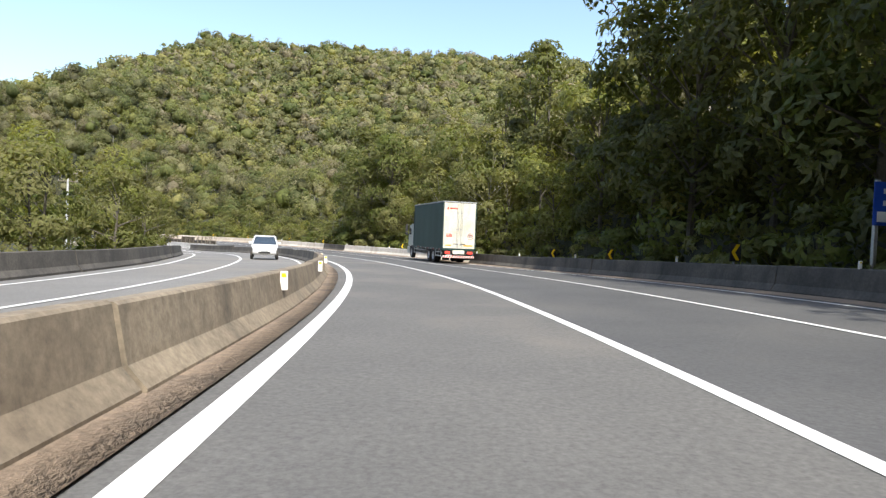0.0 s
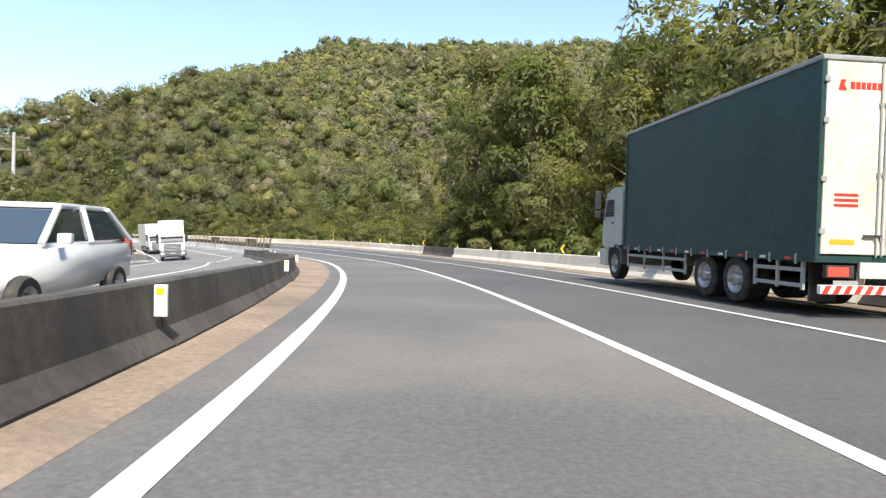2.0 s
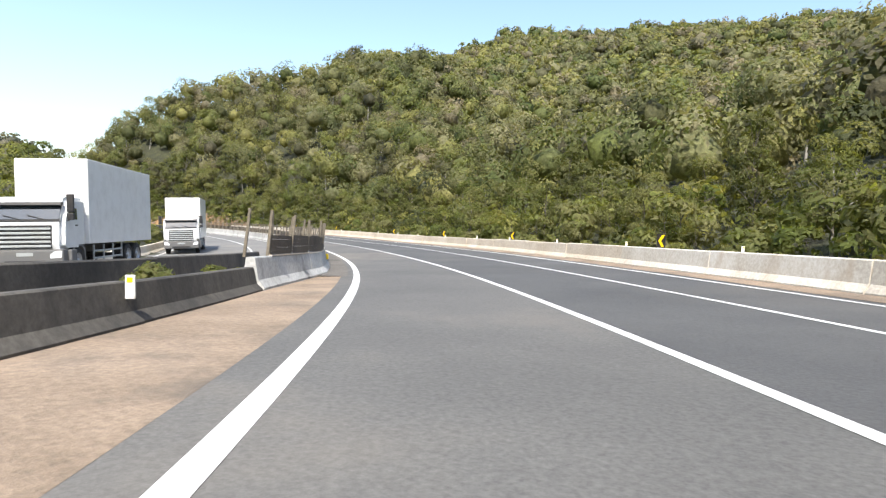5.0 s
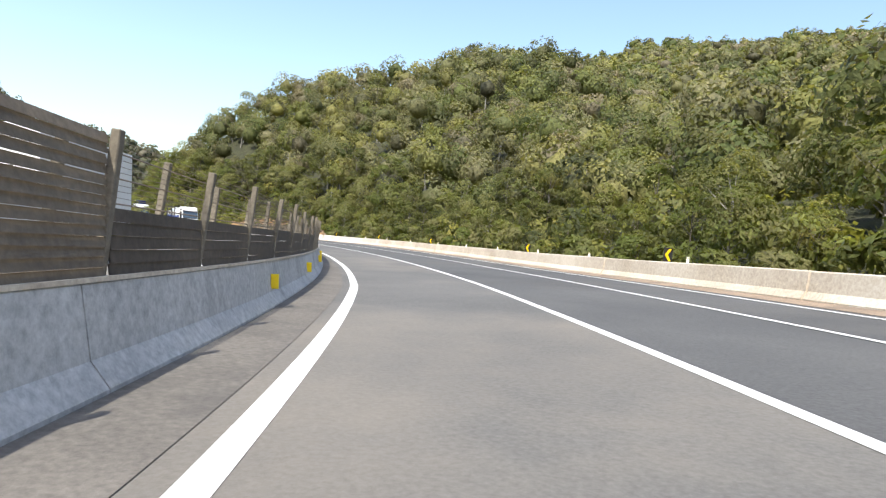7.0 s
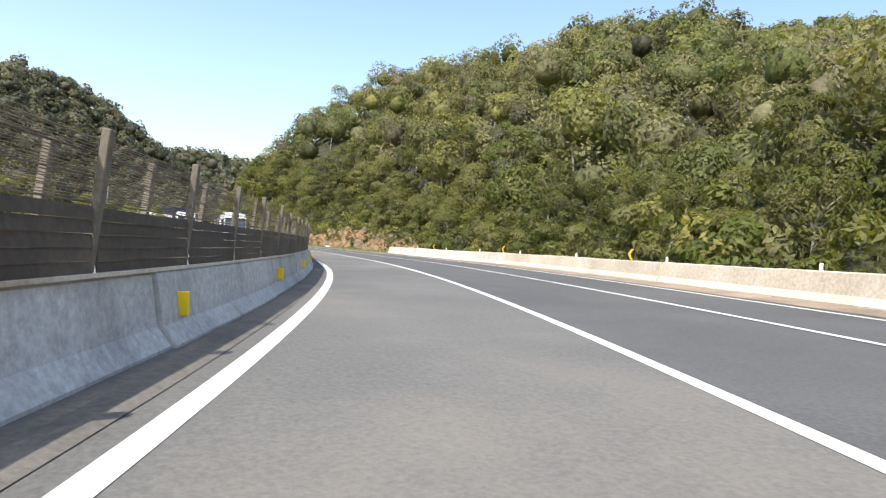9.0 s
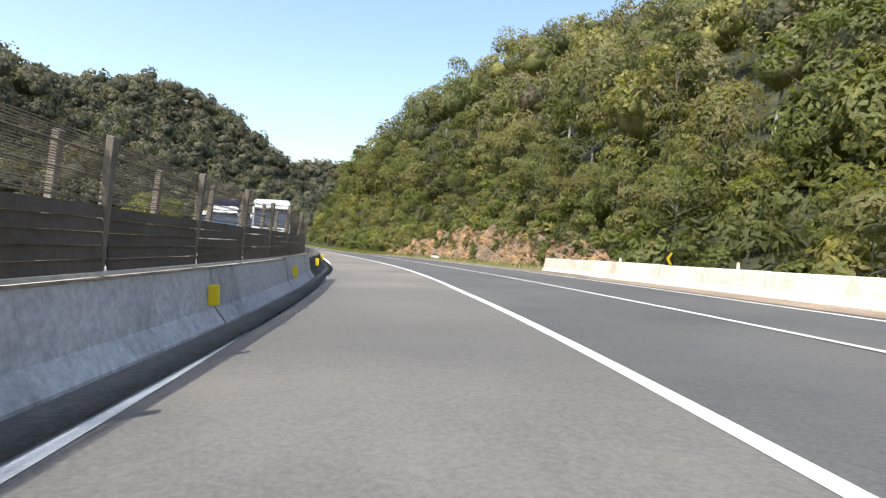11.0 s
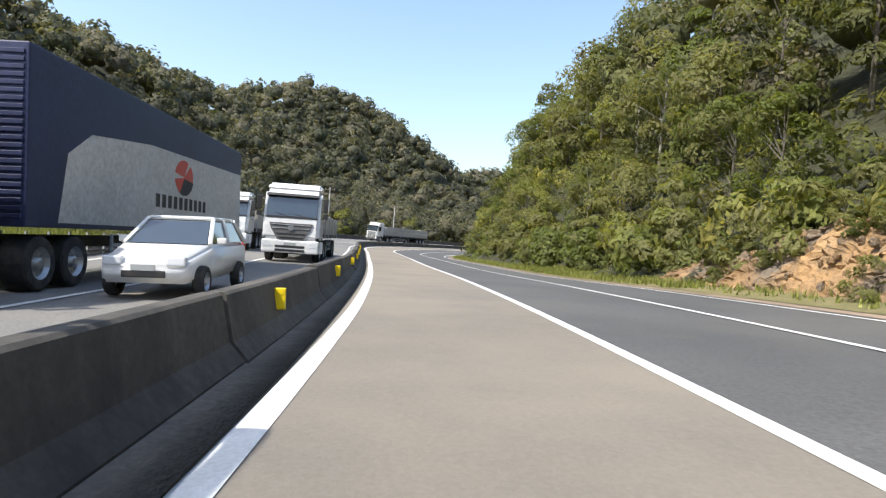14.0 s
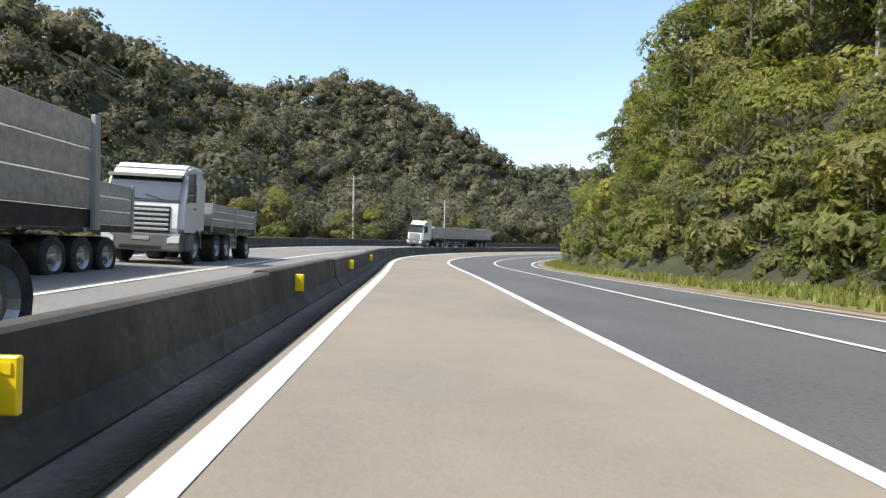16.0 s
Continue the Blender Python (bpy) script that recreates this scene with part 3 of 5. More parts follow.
woods("mountain_forest", "dark green forest on the mountain across the valley, haze mixed into its leaf colour", lambda s, o, x, y: ACROSS(s, o, x, y) & (o < -78), 5.9, (-640, -195, -60, 330), 4.2, 1.05, 76, 12, mat=LEAF_FAR, core=0.52)
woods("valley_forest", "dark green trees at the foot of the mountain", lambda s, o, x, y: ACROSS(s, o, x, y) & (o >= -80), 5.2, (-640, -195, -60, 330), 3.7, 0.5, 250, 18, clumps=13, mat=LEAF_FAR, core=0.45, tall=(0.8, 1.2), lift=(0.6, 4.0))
woods("distant_forest", "forest on a far mountain, haze mixed into its leaf colour", lambda s, o, x, y: (x < -640) & (x > -1250) & (np.hypot(x + 960, (y - 420) * 0.8) < 270), 14, (-1250, -640, 80, 760), 9.6, 3.6, 18, 16, mat=LEAF_FAR, clumps=6)
woods("undergrowth", "tangled green undergrowth on the roadside bank", lambda s, o, x, y: (o > np.where(s > 256, 12.4, np.where(s > 212, 13.7, 12.9))) & (o < 21) & (s > -10) & (s < 385), 2.3, (-300, 40, -20, 240), 1.75, 0.3, 170, 15, clumps=8, mat=LEAF_NEAR, core=0, lift=(-0.6, 0.9), emergent=0, broad=0.6)
bm = bmesh.new()
for foot, top, rad in POLES:
    tube(bm, foot, top, rad, rad * 0.55, n=5, caps=False)
tagged(part("forest_trunks", bm, BARK_PALE), "slender pale trunks among the hillside trees", "tree trunks", kind="stuff")

# ---- barriers ----
JERSEY = [(0.0, -0.1), (0.0, 0.09), (0.13, 0.3), (0.2, 0.86), (0.23, 0.89), (0.37, 0.89), (0.4, 0.86), (0.47, 0.3), (0.6, 0.09), (0.6, -0.1)]


def barrier(name, label, face, side, spans, length=6.0, gap=0.025, height=None, seed=1):
    """A line of cast concrete pieces, its face on the given offset; spans: (from, to, material). side: 1 to the right of the face, -1 to the left."""
    rng = random.Random(seed)
    top = thing(name, label, "barrier", kind="structure")
    for s0, s1, mat in spans:
        n = max(1, round((s1 - s0) / length))
        for i in range(n):
            a, b = s0 + (s1 - s0) * i / n, s0 + (s1 - s0) * (i + 1) / n - gap
            dh, do = rng.uniform(-0.02, 0.02), rng.uniform(-0.025, 0.025)
            ribbon("segment", a, b, lambda s: [(face(s) + side * (o + do), h * height(a) + (dh if h > 0.5 else 0)) for o, h in JERSEY], mat, top)
    return top


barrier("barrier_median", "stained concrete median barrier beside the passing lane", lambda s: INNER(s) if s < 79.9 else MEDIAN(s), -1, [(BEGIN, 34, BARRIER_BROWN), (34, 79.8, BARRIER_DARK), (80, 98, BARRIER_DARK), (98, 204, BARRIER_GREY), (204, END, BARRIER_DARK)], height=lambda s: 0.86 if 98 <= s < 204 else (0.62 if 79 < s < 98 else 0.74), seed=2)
barrier("barrier_inner", "dark older concrete barrier behind the gap in the median", INNER, -1, [(79.9, 108, BARRIER_DARK)], height=lambda s: 0.9, seed=6)
# pieces before 46 (grimy too) and 82-90 carry the trees' shade as colour
barrier("barrier_outer", "concrete barrier along the outer shoulder, its tree-shaded pieces coloured dark", OUTER, 1, [(BEGIN, 46, BARRIER_DARK), (46, 82, BARRIER_PALE), (82, 90, BARRIER_DARK), (90, 108, BARRIER_PALE), (108, 189, BARRIER_WHITE), (189, 217, BARRIER_PALE)], height=lambda s: 0.86, seed=3)
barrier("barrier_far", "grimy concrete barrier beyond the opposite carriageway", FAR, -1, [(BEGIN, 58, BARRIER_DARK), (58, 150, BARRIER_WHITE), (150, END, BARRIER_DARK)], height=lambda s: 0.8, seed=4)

# ---- screen fence on the median ----
FENCE0, FENCE1, BAY = 99.5, 203.5, 2.25
SLAT_DARK = surface("dark_screen_board", (0.06, 0.046, 0.034), (0.115, 0.09, 0.066), 0.8, 12, 0.75, bump=0.2, depth=0.004, random_part=0.15)
WIRE = surface("rusty_wire", (0.12, 0.09, 0.06), (0.22, 0.165, 0.11), 2, 20, 0.6, 0.3, bump=0.1, depth=0.002)
post_mesh = boxed(-0.035, 0.035, -0.045, 0.045, 0, 1.12, bevel=0.008, seg=1)
fence = thing("screen_fence", "brown slatted glare screen with wires on the median barrier", "fence", m=Matrix())
pm = bpy.data.meshes.new("post")
post_mesh.to_mesh(pm)
post_mesh.free()
pm.materials.append(POST_WOOD)
FENCE_O = lambda s: MEDIAN(s) - 0.3
rng = random.Random(5)
weave = bmesh.new()


def board_row(bm, s, z, tall, lap):
    """One horizontal board of a bay, leaning over the one below."""
    pts = [at(s + BAY * q, FENCE_O(s + BAY * q) + 0.05, z + rng.uniform(-0.004, 0.004)) for q in (0.02, 0.5, 0.98)]
    for p, q in zip(pts, pts[1:]):
        d = (q - p).normalized()
        up, out = Vector((0, 0, 1)), d.cross(Vector((0, 0, 1))).normalized()
        quad = [[bm.verts.new(e + up * dz + out * do) for dz, do in ((0, lap + 0.012), (tall, 0), (tall, -0.012), (0, lap))] for e in (p, q)]
        for i in range(4):
            bm.faces.new((quad[0][i], quad[0][(i + 1) % 4], quad[1][(i + 1) % 4], quad[1][i]))


s = FENCE0
while s < FENCE1:
    for off, tall in ((0, 1.0), (-0.62, 1.05)):
        ob = new("post", pm)
        ob.parent = fence
        ob.matrix_world = stand(s + (0 if off == 0 else 0.35), FENCE_O(s) + off, 0.74, level=True) @ Matrix.Rotation(radians(rng.uniform(1, 4)), 4, "Y") @ Matrix.Rotation(radians(rng.uniform(-1.5, 1.5)), 4, "X") @ Matrix.Diagonal((1, 1, tall * rng.uniform(0.96, 1.06), 1))
    if s + BAY < FENCE1 + 1:
        sag, full = rng.uniform(-0.015, 0.015), 115 < s < 121 or 137 < s < 141.5
        rows, tall = (14, 0.074) if full else (5, 0.104)
        bm = bmesh.new()
        for j in range(rows):
            board_row(bm, s, 0.79 + j * tall + sag, tall * 0.97, 0.018 if full else 0.01)
        part("slat_panel", bm, SLAT if full else SLAT_DARK, fence, "pale tan slats to the full height" if full else "dark low boards")
        # strained wires above the boards
        z = 0.79 + rows * tall + sag + 0.03
        count = 0
        while z < 1.84 and not full:
            tube(weave, at(s, FENCE_O(s) + 0.05, z), at(s + BAY, FENCE_O(s + BAY) + 0.05, z + rng.uniform(-0.01, 0.01)), (0.006 if count % 4 == 0 else 0.0022) if s < 125 else (0.008 if count % 9 == 0 else 0.004), n=4, caps=False)
            z += 0.048 if s < 125 else 0.021
            count += 1
    s += BAY
tagged(part("wire_mesh", weave, WIRE, fence), "fine strained brown wires", kind="stuff")
ribbon("capping", FENCE0, FENCE1, lambda s: [(MEDIAN(s) - 0.18, 0.768), (MEDIAN(s) - 0.18, 0.8), (MEDIAN(s) - 0.26, 0.8), (MEDIAN(s) - 0.26, 0.768)], BARRIER_WHITE, fence, "white mortar capping")

# ---- chevrons and delineators ----


def chevron_sign(m):
    t = thing("chevron_sign", "black chevron board with a yellow arrow on a steel post", "road sign", "chevron signs along the curve")
    part("post", boxed(-0.04, 0.04, -0.03, 0.03, -0.6, 1.25, bevel=0.006, seg=1), STEEL, t)
    part("board", boxed(-0.27, 0.27, -0.055, -0.035, 0.95, 1.65, bevel=0.004, seg=1), BLACK, t)
    bm = bmesh.new()
    prism(bm, [(-0.2, 1.3), (0.02, 1.6), (0.2, 1.6), (-0.02, 1.3), (0.2, 1.0), (0.02, 1.0)], -0.062, -0.056, axis=1)
    part("arrow", bm, YELLOW, t, "yellow reflective arrow")
    t.matrix_world = m
    return t


chev = None
for s in (19.2, 27.9, 34.3, 50.4, 65, 79.5, 92.5, 106.5, 124, 139.2, 154.5, 175.5, 191.5, 206.6):
    m = stand(s, OUTER(s) + 0.95, 0.0, turn=12, level=True) @ Matrix.Scale(0.88, 4)
    chev = chevron_sign(m) if chev is None else (copy_thing(chev, m) and chev)

WHITE_POST = paint("white_delineator", (0.8, 0.8, 0.76), 0.5, dirt=0.2)


def delineator(m, mat, label, size=(0.11, 0.3)):
    t = thing("delineator", label, "road marker", "delineators on the barriers")
    w, h = size
    part("body", boxed(-w / 2, w / 2, -0.02, 0.02, 0, h, bevel=0.008, seg=1), mat, t)
    part("reflector", boxed(-w / 3.4, w / 3.4, -0.026, -0.02, h * 0.7, h * 0.9), YELLOW, t, "small amber reflector")
    t.matrix_world = m
    return t


first = None
for s in (13.5, 21.4, 30.1, 37.5, 45, 52.3, 59.6, 67, 74.2, 81.3, 93.5, 100.5, 107.8, 115.2, 122.5, 129, 136.6, 144.5, 151, 157.8, 164.4, 171.4, 179.2, 186.7, 194, 201.5, 209):
    m = stand(s, OUTER(s) + 0.26, 0.76, level=True)
    first = delineator(m, WHITE_POST, "white delineator post on top of the barrier", (0.09, 0.2)) if first is None else (copy_thing(first, m) and first)
plate = None
for s in (112.5, 118.8, 128, 134, 141, 147.5, 152.3, 157.4, 164.2, 171, 178, 185, 192, 199, 207, 214.1, 221.1, 228, 235, 242, 249.5, 257, 264, 271, 277.6, 285, 293):
    m = stand(s, MEDIAN(s) - 0.1, 0.3)
    plate = delineator(m, YELLOW, "yellow reflector plate on the face of the barrier", (0.13, 0.25)) if plate is None else (copy_thing(plate, m) and plate)
white = None
for s in (10, 17.6, 25.4, 32.4, 39.5, 50.5, 61, 71, 81.6, 91.8):
    m = stand(s, MEDIAN(s) - 0.1, 0.35)
    white = delineator(m, WHITE_POST, "white delineator plate on the median barrier", (0.12, 0.3)) if white is None else (copy_thing(white, m) and white)

# ---- vehicles ----
GLASS_DARK = paint("windscreen_glass", (0.03, 0.045, 0.06), 0.05, dirt=0.1, coat=0.8)
GLASS_DARK.node_tree.nodes["Principled BSDF"].inputs["Specular IOR Level"].default_value = 0.9
CANVAS_GREEN = surface("green_canvas", (0.014, 0.045, 0.042), (0.022, 0.065, 0.06), 0.4, 9, 0.55, bump=0.15, depth=0.01)
DOOR_CREAM = surface("cream_door_paint", (0.62, 0.6, 0.5), (0.76, 0.74, 0.64), 0.6, 10, 0.5, bump=0.08, depth=0.004, stain=((0.55, 0.42, 0.24), 0.5, 0.8, 0.9, (1, 1, 0.5)))
CHASSIS = paint("chassis_paint", (0.03, 0.03, 0.03), 0.7, dirt=0.5)
FRAME_GREY = paint("grey_frame_paint", (0.35, 0.37, 0.37), 0.5, dirt=0.4)
TEAL = paint("pale_cab_paint", (0.5, 0.54, 0.52), 0.4, dirt=0.3, coat=0.3)
CHROME = paint("rim_metal", (0.45, 0.46, 0.47), 0.35, 0.8, dirt=0.5)
RED_LENS = glow("lit_tail_lamp", (1.0, 0.05, 0.03), 1.5)
LAMP = paint("headlamp_lens", (0.7, 0.72, 0.74), 0.1, dirt=0.1, coat=0.6)
RED = paint("red_paint", (0.6, 0.05, 0.03), 0.45)
ORANGE = paint("orange_panel", (0.85, 0.16, 0.02), 0.45, dirt=0.1)
AMBER = paint("amber_tape", (0.75, 0.42, 0.03), 0.4, dirt=0.1)
BLUE = paint("blue_paint", (0.02, 0.06, 0.3), 0.4, dirt=0.25)
NAVY = surface("navy_canvas", (0.012, 0.018, 0.06), (0.02, 0.03, 0.09), 0.5, 8, 0.5, bump=0.2, depth=0.012)
CANVAS_WHITE = surface("white_canvas", (0.5, 0.49, 0.47), (0.62, 0.61, 0.58), 0.3, 9, 0.6, bump=0.15, depth=0.01, stain=((0.35, 0.31, 0.27), 0.55, 0.85, 0.5, None))
PLANK = surface("grey_side_board", (0.3, 0.29, 0.26), (0.46, 0.44, 0.41), 0.7, 12, 0.7, bump=0.25, depth=0.006, stretch=(0.2, 0.2, 3), random_part=0.15)
WHITE_CAB = paint("white_cab_paint", (0.74, 0.75, 0.75), 0.3, dirt=0.22, scale=1.2, coat=0.5)
GREY_PLASTIC = paint("grey_plastic", (0.12, 0.12, 0.12), 0.6, dirt=0.3)


def lathe_ring(bm, profile, x0, n=20):
    """A profile of (x, radius) turned round the x axis."""
    rings = [[bm.verts.new((x0 + x, r * math.cos(6.2832 * i / n), r * math.sin(6.2832 * i / n))) for i in range(n)] for x, r in profile]
    for a, b in zip(rings, rings[1:]):
        for i in range(n):
            bm.faces.new((a[i], a[(i + 1) % n], b[(i + 1) % n], b[i]))
    return rings


def wheel(parent, x, y, r=0.5, w=0.3, side=1, rim_mat=None):
    """A tyre with its rim, standing on the ground beside x."""
    bm = bmesh.new()
    lathe_ring(bm, [(-w / 2, r * 0.6), (-w / 2, r * 0.92), (-w / 2 + 0.04, r), (w / 2 - 0.04, r), (w / 2, r * 0.92), (w / 2, r * 0.6)], 0)
    bmesh.ops.recalc_face_normals(bm, faces=bm.faces)
    tyre = part("wheel", bm, RUBBER, parent, "black tyre on a dusty rim")
    tyre.location = (x, y, r)
    bm = bmesh.new()
    o = side * w / 2
    rings = lathe_ring(bm, [(o, r * 0.62), (o - side * 0.03, r * 0.58), (o - side * 0.08, r * 0.5), (o - side * 0.1, r * 0.28), (o - side * 0.02, r * 0.2), (o, r * 0.13)], 0)
    bm.faces.new(rings[-1])
    for i in range(8):
        a = 6.2832 * i / 8
        tube(bm, (o - side * 0.1, r * 0.38 * math.cos(a), r * 0.38 * math.sin(a)), (o - side * 0.06, r * 0.38 * math.cos(a), r * 0.38 * math.sin(a)), 0.02, n=6)
    bmesh.ops.recalc_face_normals(bm, faces=bm.faces)
    part("rim", bm, rim_mat or CHROME, tyre)


def truck_cab(t, y0, paint_mat, w=2.45, h=3.4, long=2.15, fairing=0.45, grille=0, plate=True):
    """A forward-control cab whose front stands at y0 and which looks along +y. grille: 0 slit vents in the paint, 1 a broad dark V, 2 wide grey bars."""
    x = w / 2
    z0 = 0.95
    back, f = y0 - long, y0
    side = [(back, z0), (f - 0.06, z0), (f, z0 + 0.2), (f - 0.01, z0 + 0.65), (f - 0.05, z0 + 1.02), (f - 0.3, h - 0.22), (f - 0.42, h - 0.06), (f - 0.62, h), (back, h)]
    bm = bmesh.new()
    prism(bm, side, -x, x)
    bmesh.ops.bevel(bm, geom=[e for e in bm.edges if abs(e.verts[0].co.x - e.verts[1].co.x) < 0.01], offset=0.15, segments=4, affect="EDGES", clamp_overlap=True)
    cab = part("cab", bm, paint_mat, t, smooth=False)
    bm = bmesh.new()
    prism(bm, [(f - 0.06, z0 + 1.02), (f - 0.038, z0 + 1.06), (f - 0.262, h - 0.3), (f - 0.29, h - 0.34)], -x + 0.13, x - 0.13)
    bmesh.ops.bevel(bm, geom=[e for e in bm.edges if abs(e.verts[0].co.x - e.verts[1].co.x) < 0.01], offset=0.02, segments=2, affect="EDGES")
    part("windscreen", bm, GLASS_DARK, cab, "dark windscreen mirroring the sky")
    bm = bmesh.new()
    prism(bm, [(f - 0.045, z0 + 0.97), (f - 0.02, z0 + 0.99), (f - 0.03, z0 + 1.05), (f - 0.06, z0 + 1.05)], -x + 0.11, x - 0.11)
    part("wiper_cowl", bm, BLACK, cab)
    for sx in (-0.5, 0.12):
        bm = bmesh.new()
        tube(bm, (sx * x, f - 0.02, z0 + 1.05), (sx * x + 0.55, f - 0.06, z0 + 1.2), 0.012, n=5)
        part("wiper", bm, BLACK, cab)
    bm = bmesh.new()
    prism(bm, [(f - 0.28, h - 0.33), (f - 0.08, h - 0.3), (f - 0.12, h - 0.2), (f - 0.32, h - 0.2)], -x + 0.1, x - 0.1)
    part("sun_visor", bm, BLACK, cab)
    for sx in (-1, 1):
        bm = bmesh.new()
        prism(bm, [(f - 0.33, z0 + 1.05), (f - 0.5, h - 0.4), (f - 1.12, h - 0.4), (f - 1.15, z0 + 1.05)], sx * x - 0.004, sx * x + 0.014)
        part("side_window", bm, GLASS_DARK, cab)
        bm = bmesh.new()
        prism(bm, [(f - 1.2, z0 + 0.06), (f - 0.24, z0 + 0.06), (f - 0.24, z0 + 1.0), (f - 1.2, z0 + 1.0)], sx * x - 0.004, sx * x + 0.008)
        part("door", bm, paint_mat, cab)
        part("door_handle", boxed(sx * (x + 0.012) - 0.014, sx * (x + 0.012) + 0.014, f - 1.14, f - 0.96, z0 + 0.82, z0 + 0.87, bevel=0.005, seg=1), BLACK, cab)
        for z, tall in ((z0 + 1.3, 0.62), (z0 + 1.02, 0.24)):
            part("mirror", boxed(sx * (x + 0.2) - 0.11, sx * (x + 0.2) + 0.11, f - 0.2, f - 0.08, z, z + tall, bevel=0.03), BLACK, cab)
        bm = bmesh.new()
        tube(bm, (sx * x, f - 0.32, z0 + 1.88), (sx * (x + 0.2), f - 0.14, z0 + 1.86), 0.025, n=6)
        tube(bm, (sx * x, f - 0.32, z0 + 1.0), (sx * (x + 0.2), f - 0.14, z0 + 1.05), 0.025, n=6)
        part("mirror_arm", bm, BLACK, cab)
        part("step", boxed(sx * x - 0.14, sx * x + 0.02, f - 0.75, f - 0.3, 0.42, 0.95, bevel=0.05), GREY_PLASTIC if grille == 2 else paint_mat, cab)
        bm = bmesh.new()
        prism(bm, [(sx * x * 0.66, 0.66), (sx * x * 0.95, 0.68), (sx * x * 0.97, 0.92), (sx * x * 0.78, 0.9), (sx * x * 0.66, 0.8)], f + 0.02, f + 0.05, axis=1)
        part("headlight", bm, LAMP, cab, "clear headlamp")
    part("bumper", boxed(-x, x, f - 0.45, f + 0.035, 0.4, 0.97, bevel=0.09, seg=3), paint_mat if grille != 2 else GREY_PLASTIC, cab)
    for z in (0.46, 0.62) if grille == 1 else (0.47,):
        part("lower_intake", boxed(-x * 0.52, x * 0.52, f + 0.03, f + 0.045, z, z + 0.11, bevel=0.01, seg=1), BLACK, cab)
    if grille == 1:
        bm = bmesh.new()
        prism(bm, [(-x * 0.76, z0 + 0.76), (x * 0.76, z0 + 0.76), (x * 0.7, z0 + 0.5), (x * 0.46, z0 + 0.04), (-x * 0.46, z0 + 0.04), (-x * 0.7, z0 + 0.5)], f - 0.02, f + 0.025, axis=1)
        part("grille", bm, GREY_PLASTIC, cab, "dark tapering grille")
        for z, q in ((z0 + 0.66, 0.7), (z0 + 0.5, 0.66), (z0 + 0.28, 0.5), (z0 + 0.12, 0.44)):
            part("grille_bar", boxed(-x * q, x * q, f + 0.024, f + 0.05, z, z + 0.035, bevel=0.01, seg=1), CHROME if z > z0 + 0.4 else BLACK, cab)
        bm = bmesh.new()
        bmesh.ops.create_cone(bm, cap_ends=True, segments=20, radius1=0.13, radius2=0.12, depth=0.03, matrix=Matrix.Translation((0, f + 0.055, z0 + 0.55)) @ Matrix.Rotation(radians(90), 4, "X"))
        part("emblem", bm, CHROME, cab)
    elif grille == 2:
        part("grille", boxed(-x * 0.7, x * 0.7, f - 0.02, f + 0.018, z0 + 0.05, z0 + 0.85, bevel=0.02), BLACK, cab, "broad grey slatted grille")
        for i in range(5):
            part("grille_bar", boxed(-x * 0.68, x * 0.68, f + 0.012, f + 0.05, z0 + 0.09 + 0.15 * i, z0 + 0.17 + 0.15 * i, bevel=0.012, seg=1), FRAME_GREY, cab)
    else:
        for z, q in ((z0 + 0.78, 0.5), (z0 + 0.6, 0.62), (z0 + 0.42, 0.62), (z0 + 0.24, 0.62)):
            part("grille_slit", boxed(-x * q, x * q, f - 0.02, f + 0.014, z, z + 0.075, bevel=0.012, seg=1), BLACK, cab, "dark slit vent")
            part("grille_bar", boxed(-x * q, x * q, f + 0.005, f + 0.03, z + 0.08, z + 0.1, bevel=0.006, seg=1), CHROME, cab)
        part("grille", boxed(-x * 0.5, x * 0.5, f, f + 0.03, z0 + 0.02, z0 + 0.16, bevel=0.02), BLACK, cab, "low black grille mesh")
    if plate:
        part("number_plate", boxed(-0.26, 0.26, f + 0.04, f + 0.05, 0.74, 0.86), FRAME_GREY, cab)
    if fairing:
        bm = bmesh.new()
        prism(bm, [(back + 0.05, h - 0.04), (f - 0.5, h - 0.04), (f - 0.6, h + fairing * 0.55), (f - 0.85, h + fairing * 0.95), (f - 1.1, h + fairing), (back + 0.05, h + fairing)], -x + 0.06, x - 0.06)
        bmesh.ops.bevel(bm, geom=list(bm.edges), offset=0.1, segments=3, affect="EDGES")
        part("roof_fairing", bm, paint_mat, cab)
    for sx in (-1, 1):
        wheel(t, sx * (x - 0.17), f - 1.25, side=sx)
        bm = bmesh.new()
        prism(bm, [(f - 1.85, 0.5), (f - 1.8, 0.95), (f - 1.5, 1.12), (f - 1.0, 1.12), (f - 0.72, 0.95), (f - 0.68, 0.5), (f - 0.76, 0.5), (f - 0.8, 0.9), (f - 1.05, 1.05), (f - 1.45, 1.05), (f - 1.7, 0.9), (f - 1.76, 0.5)], sx * x - (0.3 if sx > 0 else -0.0), sx * x + (0.3 if sx < 0 else 0.0))
        part("wheel_arch", bm, GREY_PLASTIC, cab)
    return cab


def chassis(t, y0, y1, axles, w=2.45, rails=True):
    bm = bmesh.new()
    for sx in (-0.4, 0.4):
        box(bm, sx - 0.06, sx + 0.06, y0, y1, 0.75, 1.0)
    part("chassis", bm, CHASSIS, t)
    for y in axles:
        for sx in (-1, 1):
            wheel(t, sx * (w / 2 - 0.28), y, 0.5, 0.52, sx)
        bm = bmesh.new()
        tube(bm, (-w / 2 + 0.3, y, 0.5), (w / 2 - 0.3, y, 0.5), 0.08)
        part("axle", bm, CHASSIS, t)


